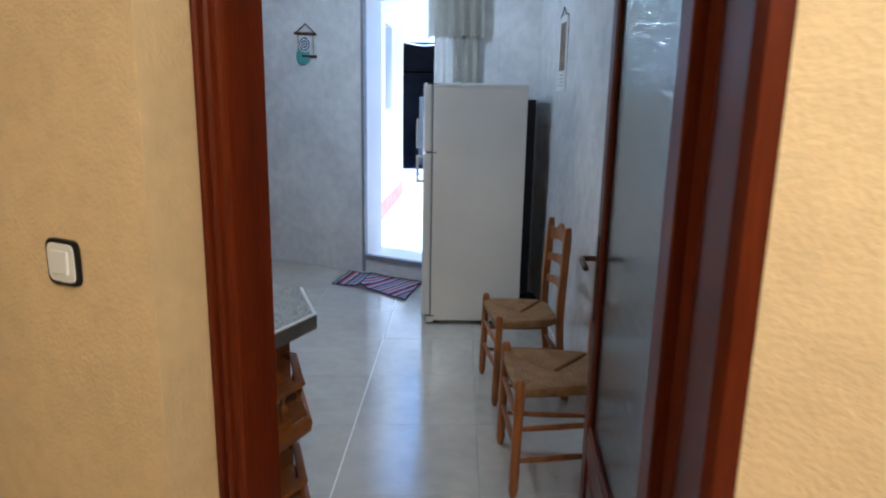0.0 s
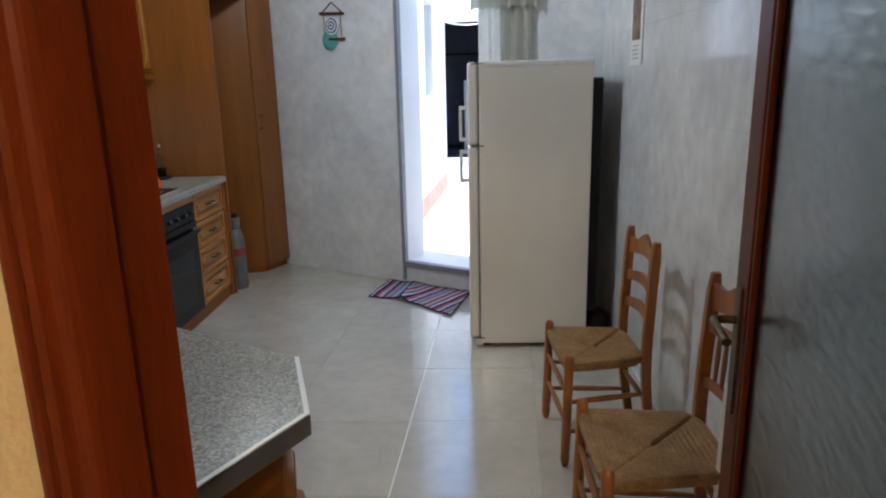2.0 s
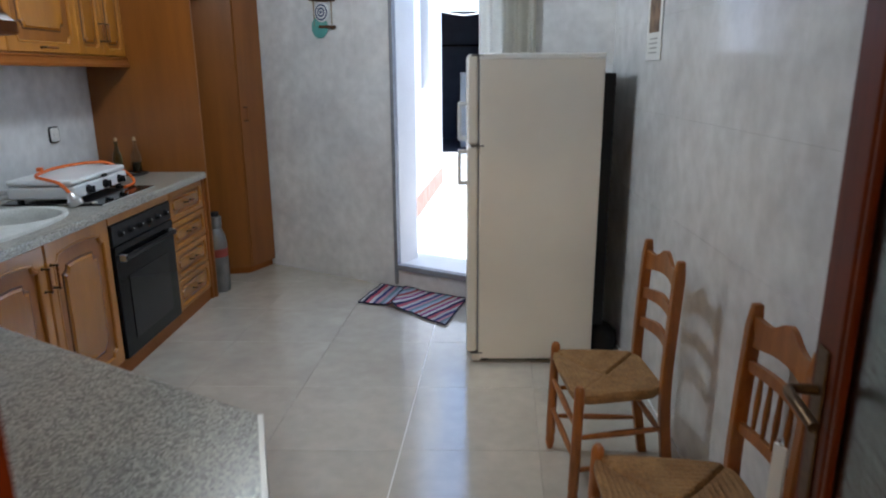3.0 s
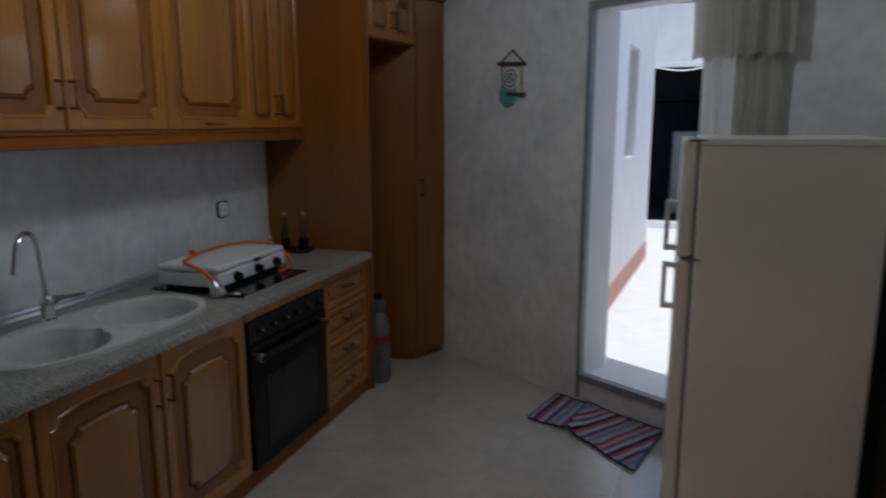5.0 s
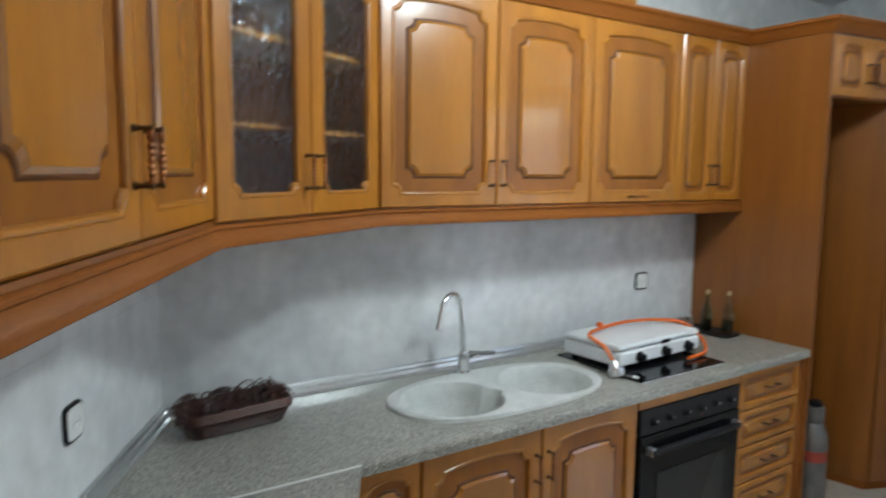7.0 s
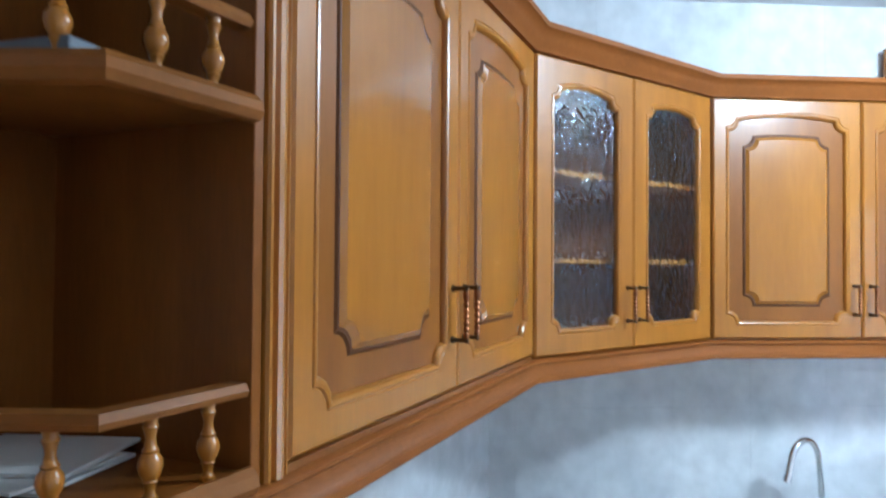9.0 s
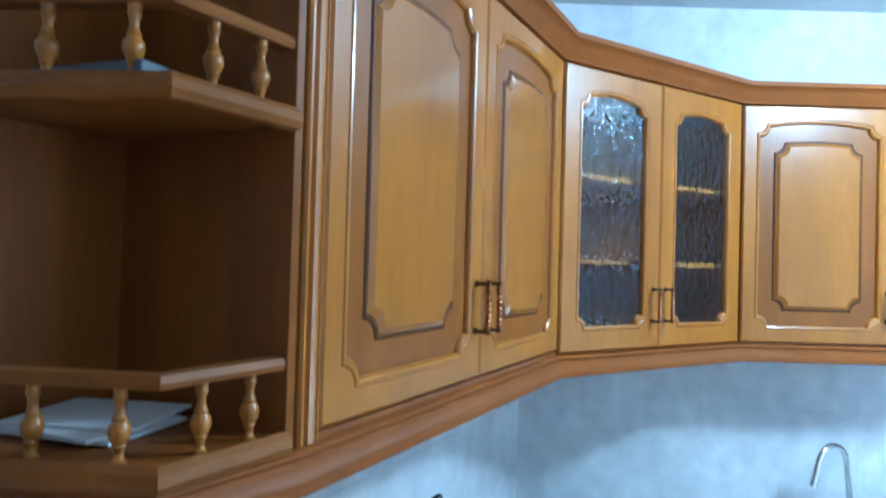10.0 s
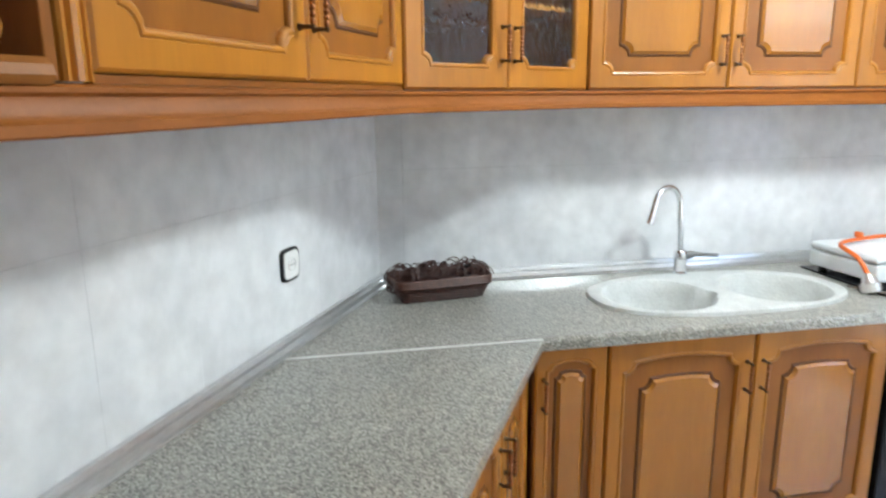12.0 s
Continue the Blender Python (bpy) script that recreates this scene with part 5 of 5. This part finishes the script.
# rush-seated chairs; local +x is forwards (away from the back)
def chair(m, style, label):
    ob = thing("rush_chair", label, "chair", m, "rush-seated chairs by the wall")
    W, D, H = 0.42, 0.34 if style == "ladder" else 0.38, 0.445
    leg_prof = [(0, 0.011), (0.05, 0.018), (0.1, 0.0195), (0.13, 0.0165), (0.16, 0.0195), (0.6, 0.0185), (0.9, 0.0185), (0.96, 0.019), (0.985, 0.016), (1.0, 0.010)]
    for y in (-W / 2 + 0.01, W / 2 - 0.01):
        part("leg", turned((D / 2, y * 1.02, 0), (D / 2 - 0.01, y, H + 0.035), leg_prof, 14), M_CHAIR, ob, smooth=True)
    bx = -D / 2 + 0.01
    by = W / 2 - 0.052
    top = 0.91
    for y in (-by, by):
        bm = bmesh.new()
        pts = [(bx - 0.05, y, 0.0), (bx - 0.015, y, 0.22), (bx, y, 0.42), (bx - 0.004, y, 0.62), (bx - 0.018, y, top)]
        path = smooth_path(pts, 4)
        rows = []
        for i, p in enumerate(path):
            s = 0.017 if i < len(path) - 1 else 0.012
            rows.append([bm.verts.new((p[0] + a * s, p[1] + b * s, p[2] + (0.006 if i == len(path) - 1 else 0))) for a, b in ((-1.1, -0.9), (1.1, -0.9), (1.1, 0.9), (-1.1, 0.9))])
        for a, b in zip(rows, rows[1:]):
            for k in range(4):
                bm.faces.new((a[k], a[(k + 1) % 4], b[(k + 1) % 4], b[k]))
        bm.faces.new(rows[0][::-1])
        bm.faces.new(rows[-1])
        bmesh.ops.bevel(bm, geom=[e for e in bm.edges], offset=0.003, segments=1, affect="EDGES")
        part("back_post", bm, M_CHAIR, ob, smooth=True)

    def backx(z):
        return bx - 0.004 - 0.014 * max(0, (z - 0.6) / 0.31)

    def slat(z0, z1, wave, name="back_slat"):
        bm = bmesh.new()
        n = 12
        rows = []
        for i in range(n + 1):
            t = i / n
            y = -by + 0.01 + (2 * by - 0.02) * t
            bow = -0.018 * math.sin(math.pi * t)
            up = wave * (math.sin(math.pi * t) ** 1.5) + (wave * 0.35 * math.cos(4 * math.pi * t) if wave > 0.02 else 0)
            lowz = z0 + wave * 0.6 * math.sin(math.pi * t)
            hiz = z1 + up
            rows.append([bm.verts.new((backx(z0) + bow + dx, y, zz)) for dx, zz in ((-0.007, lowz), (0.007, lowz), (0.007, hiz), (-0.007, hiz))])
        for a, b in zip(rows, rows[1:]):
            for k in range(4):
                bm.faces.new((a[k], a[(k + 1) % 4], b[(k + 1) % 4], b[k]))
        bm.faces.new(rows[0][::-1])
        bm.faces.new(rows[-1])
        return part(name, bm, M_CHAIR, ob, smooth=True)

    if style == "ladder":
        slat(0.80, 0.865, 0.035, "top_slat")
        slat(0.685, 0.725, 0.02)
        slat(0.565, 0.605, 0.02)
    else:
        slat(0.80, 0.875, 0.03, "top_slat")
        slat(0.735, 0.765, 0.004)
        slat(0.555, 0.585, 0.004)
        for i in range(5):
            y = -by + 0.05 + (2 * by - 0.1) * i / 4
            part("back_spindle", turned((backx(0.575) - 0.016, y, 0.583), (backx(0.75) - 0.016, y, 0.74), [(0, 0.006), (0.3, 0.0075), (0.5, 0.009), (0.7, 0.0075), (1, 0.006)], 8), M_CHAIR, ob, smooth=True)
    rung = [(0, 0.008), (0.2, 0.0105), (0.5, 0.0125), (0.8, 0.0105), (1, 0.008)]
    for z in (0.15, 0.28):
        for y in (-1, 1):
            part("stretcher", turned((D / 2 - 0.004, y * (W / 2 - 0.01), z), (bx - 0.008, y * by, z + 0.005), rung, 10), M_CHAIR, ob, smooth=True)
    for z in (0.19, 0.32):
        part("stretcher", turned((D / 2 - 0.004, -W / 2 + 0.01, z), (D / 2 - 0.004, W / 2 - 0.01, z), rung, 10), M_CHAIR, ob, smooth=True)
    part("stretcher", turned((bx - 0.01, -by, 0.25), (bx - 0.01, by, 0.25), rung, 10), M_CHAIR, ob, smooth=True)
    # woven seat: four wedges of strands dipping to the middle
    bm = bmesh.new()
    fl, frr, br, bl = Vector((D / 2 + 0.012, W / 2 + 0.004)), Vector((D / 2 + 0.012, -W / 2 - 0.004)), Vector((bx + 0.0, -by - 0.012)), Vector((bx + 0.0, by + 0.012))
    n = 72
    centre = (fl + frr + br + bl) / 4
    grid = []
    for i in range(n + 1):
        row = []
        for j in range(n + 1):
            a, b = i / n, j / n
            p = (fl.lerp(frr, b)).lerp(bl.lerp(br, b), a)
            p = centre + (p - centre) * (1 - 0.13 * ((2 * a - 1) * (2 * b - 1)) ** 6)
            ex, ey = min(a, 1 - a), min(b, 1 - b)
            e = min(ex, ey)
            strand = 0.0016 * math.sin(e * 2 * math.pi * 24 + 0.6 * math.sin(9 * a + 7 * b))
            crease = -0.006 * math.exp(-((ex - ey) / 0.025) ** 2) + (0.007 * (1 - math.exp(-e * 25)) if ey < ex else 0.0)
            z = H + 0.012 - 0.03 * (1 - math.exp(-e * 6)) + (0.012 * (1 - math.exp(-e * 30)) - 0.012) + strand + crease
            row.append(bm.verts.new((p.x, p.y, z)))
        grid.append(row)
    for i in range(n):
        for j in range(n):
            bm.faces.new((grid[i][j], grid[i][j + 1], grid[i + 1][j + 1], grid[i + 1][j]))
    rimv = [grid[0][j] for j in range(n + 1)] + [grid[i][n] for i in range(1, n + 1)] + [grid[n][j] for j in range(n - 1, -1, -1)] + [grid[i][0] for i in range(n - 1, 0, -1)]
    low1 = [bm.verts.new((v.co.x * 1.01, v.co.y * 1.01, H - 0.014)) for v in rimv]
    low2 = [bm.verts.new((v.co.x * 0.96, v.co.y * 0.96, H - 0.036)) for v in rimv]
    k = len(rimv)
    for a, b in ((rimv, low1), (low1, low2)):
        for i in range(k):
            bm.faces.new((a[i], b[i], b[(i + 1) % k], a[(i + 1) % k]))
    bm.faces.new(low2)
    part("seat", bm, M_RUSH, ob, "woven rush seat", smooth=True)
    return ob


chair(pose(0.497, 3.675, 0, 0, 0, 184), "ladder", "honey wooden ladder-back chair with a woven rush seat")
chair(pose(0.52, 2.86, 0, 0, 0, 180) @ Matrix.Scale(1.03, 4), "spindle", "honey wooden spindle-back chair with a woven rush seat")


ws = thing("white_strip", "white painted wooden strip standing by the chair", "strip", pose(0.644, 2.68, 0.0, 0, 1.0, 20))
part("board", box(-0.004, -0.019, 0.002, 0.004, 0.019, 0.725, 0.002), M_WHITE, ws)
part("hook", lathe([(0.006, 0.725), (0.008, 0.735), (0.003, 0.745)], 8), M_CHROME, ws)

# calendar
cal = thing("wall_calendar", "long narrow calendar with a dark picture on the tiled wall", "calendar", pose(EAST - 0.0005, 4.49, 1.59, 0, 0, 90))
part("sheet", box(-0.115, 0.001, 0, 0.115, 0.006, 0.44, 0.001), M_PAPER, cal)
part("picture", box(-0.078, 0.0062, 0.12, 0.078, 0.0072, 0.40), M_INK, cal, "dark printed picture")
for i in range(4):
    part("print_line", box(-0.06, 0.0062, 0.03 + i * 0.02, 0.07 - 0.02 * (i % 2), 0.0068, 0.036 + i * 0.02), M_GREYINK, cal)
part("hanger", tube(smooth_path([(-0.115, 0.006, 0.435), (-0.05, 0.008, 0.45), (0, 0.008, 0.49), (0.05, 0.008, 0.45), (0.115, 0.006, 0.435)], 4), 0.003, 6), M_BLACK, cal)

# wall hanging: drift sticks, cords and two glazed discs
wh = thing("wall_hanging", "teal and white ceramic wall hanging on driftwood sticks", "ornament", M_B @ pose(-0.59, -0.001, 0, 0, 0, 180))
part("stick", tube(smooth_path([(-0.115, 0.012, 2.045), (0, 0.014, 2.053), (0.115, 0.012, 2.06)], 4), 0.011, 8), M_DRIFT, wh)
part("cord", tube([(-0.1, 0.012, 2.055), (0.0, 0.008, 2.135), (0.1, 0.012, 2.06)], 0.005, 6), M_DRIFT, wh)
part("cord", tube([(0.08, 0.012, 2.05), (0.075, 0.012, 1.87)], 0.004, 6), M_CORD, wh)
part("cord", tube([(-0.085, 0.012, 2.05), (-0.085, 0.012, 1.88)], 0.004, 6), M_CORD, wh)
part("stick", tube([(-0.115, 0.012, 1.862), (0.03, 0.014, 1.868)], 0.011, 8), M_DRIFT, wh)


def disc(r, x, y, z, mat, label, rings=()):
    bm = lathe([(r, 0), (r, 0.006), (r * 0.94, 0.009)], 28)
    bmesh.ops.transform(bm, matrix=pose(x, y, z, -90, 0, 0), verts=bm.verts)
    d = part("disc", bm, mat, wh, label, smooth=True)
    for k, (rr, mm) in enumerate(rings):
        b2 = lathe([(rr, 0), (rr, 0.0012)], 26)
        bmesh.ops.transform(b2, matrix=pose(x, y + 0.009 + 0.0012 * k, z, -90, 0, 0), verts=b2.verts)
        part("glaze_ring", b2, mm, d)


disc(0.068, 0.0, 0.014, 1.965, M_WHITEMETAL, "white disc with blue rings", ((0.056, M_NAVY), (0.045, M_WHITEMETAL), (0.033, M_NAVY), (0.021, M_WHITEMETAL), (0.011, M_NAVY)))
disc(0.075, 0.032, 0.006, 1.865, M_TEAL, "teal glazed disc")

# rag rug, creased where it was pushed together
def rug():
    ob = thing("rag_rug", "striped rag rug lying creased before the step", "rug", pose(-0.72, 5.70, 0.002, 0, 0, 0))

    def piece(corners, turn, lift, seed):
        c = [Vector(p) for p in corners]
        m = pose(c[0].x, c[0].y, 0, 0, 0, turn)
        inv = m.inverted()
        bm = bmesh.new()
        n, k = 26, 20
        grid = []
        for i in range(n + 1):
            row = []
            for j in range(k + 1):
                a, b = i / n, j / k
                p = c[0].lerp(c[3], a).lerp(c[1].lerp(c[2], a), b)
                p = p + Vector((0.012 * noise.noise(Vector((a * 3, b * 3, seed))), 0.014 * noise.noise(Vector((a * 4, b * 3, seed + 5)))))
                z = 0.007 + lift(a, b) + 0.003 * noise.noise(Vector((a * 7, b * 5, seed)))
                row.append(bm.verts.new(inv @ Vector((p.x, p.y, max(0.005, z)))))
            grid.append(row)
        for i in range(n):
            for j in range(k):
                bm.faces.new((grid[i][j], grid[i + 1][j], grid[i + 1][j + 1], grid[i][j + 1]))
        line = [grid[i][0] for i in range(n + 1)] + [grid[n][j] for j in range(1, k + 1)] + [grid[i][k] for i in range(n - 1, -1, -1)] + [grid[0][j] for j in range(k - 1, 0, -1)]
        edge = [v.co.copy() for v in line]
        bmesh.ops.solidify(bm, geom=bm.faces[:], thickness=0.004)
        w = part("weave", bm, M_RUG, ob, m=m, smooth=True)
        part("binding", tube(edge + [edge[0]], 0.005, 6), M_RUGEDGE, w, "dark blue binding")

    piece([(-0.05, 0.0), (0.06, 0.41), (0.30, 0.28), (0.20, -0.09)], -15, lambda a, b: 0.022 * math.exp(-((a - 1.0) / 0.18) ** 2) * (1.1 - b), 1.0)
    piece([(0.19, -0.10), (0.25, 0.30), (0.70, 0.07), (0.56, -0.44)], -36, lambda a, b: 0.012 + 0.022 * math.exp(-(a / 0.12) ** 2) * (1.1 - b) - 0.010 * min(1, a * 2), 4.0)


rug()

# gas bottle in the niche
gb = thing("gas_bottle", "grey steel gas bottle with a red band in the niche", "gas bottle", pose(-1.832, 5.985, 0) @ Matrix.Diagonal((0.86, 0.86, 0.98, 1)))
part("body", lathe([(0.078, 0.0), (0.083, 0.02), (0.086, 0.04), (0.086, 0.36), (0.078, 0.42), (0.055, 0.47), (0.04, 0.49)], 24), M_STEEL, gb, smooth=True)
part("band", lathe([(0.0868, 0.27), (0.0868, 0.33)], 24), M_RED, gb)
part("collar", lathe([(0.05, 0.48), (0.055, 0.5), (0.055, 0.565), (0.048, 0.57)], 18), M_STEEL, gb, smooth=True)
part("valve_cap", lathe([(0.035, 0.5705), (0.04, 0.58), (0.035, 0.60)], 14), M_BLACK, gb, smooth=True)

# curtain in two tiers beside the yard doorway
def curtain():
    ob = thing("lace_curtain", "ivory lace curtain in two tiers gathered beside the doorway", "curtain", M_B)
    part("rod", tube([(-0.22, -0.07, 2.42), (1.32, -0.07, 2.42)], 0.014, 10), M_DRIFT, ob, "dark wooden curtain rod", smooth=True)
    for x in (-0.15, 1.25):
        part("rod_bracket", box(x - 0.012, -0.08, 2.40, x + 0.012, -0.001, 2.44, 0.003), M_DRIFT, ob)

    def cloth(name, x0, x1, z0, z1, y, amp, folds, seed, hem):
        bm = bmesh.new()
        n, k = 110, 14
        rows = []
        for j in range(k + 1):
            row = []
            v = j / k
            for i in range(n + 1):
                u = i / n
                x = x0 + (x1 - x0) * u + 0.012 * noise.noise(Vector((u * 4, v * 2, seed)))
                yy = y - amp * (0.6 + 0.4 * v) * math.sin(u * folds * 6.283 + 1.3 * noise.noise(Vector((u * 3, v, seed)))) - 0.01 * noise.noise(Vector((u * 9, v * 2, seed + 3)))
                low = z0 + hem * abs(math.sin(u * folds * 3.1416))
                row.append(bm.verts.new((x, yy, z1 + (low - z1) * v)))
            rows.append(row)
        for a, b in zip(rows, rows[1:]):
            for i in range(n):
                bm.faces.new((a[i], a[i + 1], b[i + 1], b[i]))
        bmesh.ops.solidify(bm, geom=bm.faces[:], thickness=0.0015)
        part(name, bm, M_CURTAIN, ob, smooth=True)

    cloth("lower_tier", 0.70, 1.08, 0.25, 2.41, -0.052, 0.022, 4.5, 1.0, 0.0)
    cloth("ruffled_tier", 0.66, 1.13, 1.96, 2.43, -0.085, 0.02, 5, 4.0, 0.035)


curtain()

# ceiling lamp that lights the kitchen
cl = thing("ceiling_lamp", "plain white ceiling lamp holder over the kitchen floor", "lamp", pose(LAMP[0], LAMP[1], 0))
part("rose", lathe([(0.05, CEIL - 0.03), (0.055, CEIL - 0.008), (0.055, CEIL)], 18), M_WHITE, cl, smooth=True)
part("socket", lathe([(0.02, CEIL - 0.075), (0.022, CEIL - 0.03)], 14), M_WHITE, cl, smooth=True)

# skirting along the tiled wall
solo("baseboard", box(EAST - 0.012, 1.2, 0.0, EAST - 0.0005, 5.28, 0.075, 0.002), M_TILEWALL, "low grey tile skirting", "baseboard", kind="structure")

# ---- floor tiles ----
structure("floor", prism([L(S_W - 0.2, 0.0), L(S_E + 0.2, 0.0), (EAST + 0.1, 5.5), K(-2.4, 0.1)], -0.03, -0.0035), M_GROUT, "pale grout bed under beige floor tiles", "floor")
floor_ob = bpy.data.objects["floor"]
T, GAP, SKEW = 0.585, 0.0007, 0.0645
X00, Y00 = -0.394 - SKEW * 2.65, 3.252


def floor_tiles():
    bm = bmesh.new()
    g = GAP
    base = [(g, g), (T - g, g), (T - g, T - g), (g, T - g)]
    prism([(x + SKEW * y, y) for x, y in base], -0.02, 0.0, 0.0012, bm)
    me = bpy.data.meshes.new("floor_tile")
    bm.to_mesh(me)
    bm.free()
    me.materials.append(M_FLOORTILE)
    for i in range(-5, 3):
        for j in range(-4, 8):
            y = Y00 + j * T
            x = X00 + SKEW * y + i * T
            cx, cy = x + T / 2, y + T / 2
            d = (Vector((cx, cy)) - ORIGIN).dot(V)
            b = (Vector((cx, cy)) - BACK).dot(BV)
            if d < -0.05 or b > 0.15 or cx < WEST - 0.2 or cx > EAST + 0.25:
                continue
            ob = new("tile", me)
            ob.location = (x, y, 0)
            ob.parent = floor_ob


floor_tiles()
joint = [(X00 + SKEW * y, y) for y in (1.9, 5.75)]
structure("floor_joint", prism([(joint[0][0] - 0.003, joint[0][1]), (joint[0][0] + 0.003, joint[0][1]), (joint[1][0] + 0.003, joint[1][1]), (joint[1][0] - 0.003, joint[1][1])], -0.01, 0.0008), M_WHITE, "white filled joint running along the floor tiles", "joint")

# ---- wall tiles ----
TW, TH, TZ = 0.31, 0.41, 0.13
TILE_MESHES = {}


def wall_tiles(wall, m, x0, x1, z0, z1, holes=()):
    """Glazed tiles with their faces in the plane y = 0 of m, looking towards -y."""
    def cuts(a, b, step, start, more):
        marks = {a, b} | {c for c in more if a < c < b}
        k = math.ceil((a - start) / step)
        while start + k * step < b:
            if start + k * step > a + 0.02:
                marks.add(start + k * step)
            k += 1
        return sorted(marks)

    xs = cuts(x0, x1, TW, x0, [c for h in holes for c in h[:2]])
    zs = cuts(z0, z1, TH, TZ, [c for h in holes for c in h[2:]])
    inv = wall.matrix_basis.inverted()
    for a, b in zip(xs, xs[1:]):
        for c, d in zip(zs, zs[1:]):
            mx, mz = (a + b) / 2, (c + d) / 2
            if b - a < 0.004 or d - c < 0.004 or any(h[0] < mx < h[1] and h[2] < mz < h[3] for h in holes):
                continue
            key = (round(b - a, 4), round(d - c, 4))
            if key not in TILE_MESHES:
                me = bpy.data.meshes.new("wall_tile")
                bm = box(0.0002, 0.0, 0.0002, b - a - 0.0002, 0.0048, d - c - 0.0002, 0.0004, seg=1)
                bm.to_mesh(me)
                bm.free()
                me.materials.append(M_TILEWALL)
                TILE_MESHES[key] = me
            ob = new("tile", TILE_MESHES[key])
            ob.parent = wall
            ob.matrix_basis = inv @ m @ Matrix.Translation((a, 0, c))


OB = bpy.data.objects
wall_tiles(OB["wall_north"], M_B, -2.5, 1.75, 0.0, CEIL, [(DOOR_B0, DOOR_B1, 0.0, DOOR_Z)])
wall_tiles(OB["wall_north"], M_B, DOOR_B0, DOOR_B1, 0.0, STEP - 0.012)
wall_tiles(OB["wall_east"], pose(EAST, 5.6, 0, 0, 0, -90), 0.0, 4.7, 0.0, CEIL)
wall_tiles(OB["wall_west"], pose(WEST, 2.6, 0, 0, 0, 90), 0.0, 4.6, 0.77, CEIL)
wall_tiles(OB["wall_south"], M_P @ pose(OPEN0, KFACE, 0, 0, 0, 180), 0.0, OPEN0 - S_W + 0.1, 0.36, CEIL)
wall_tiles(OB["wall_south"], M_P @ pose(OPEN1, KFACE, 0, 0, 0, 180), OPEN1 - S_E - 0.1, 0.0, 0.0, CEIL)
wall_tiles(OB["wall_south"], M_P @ pose(OPEN1, KFACE, 0, 0, 0, 180), 0.0, OPEN1 - OPEN0, HEAD, CEIL)
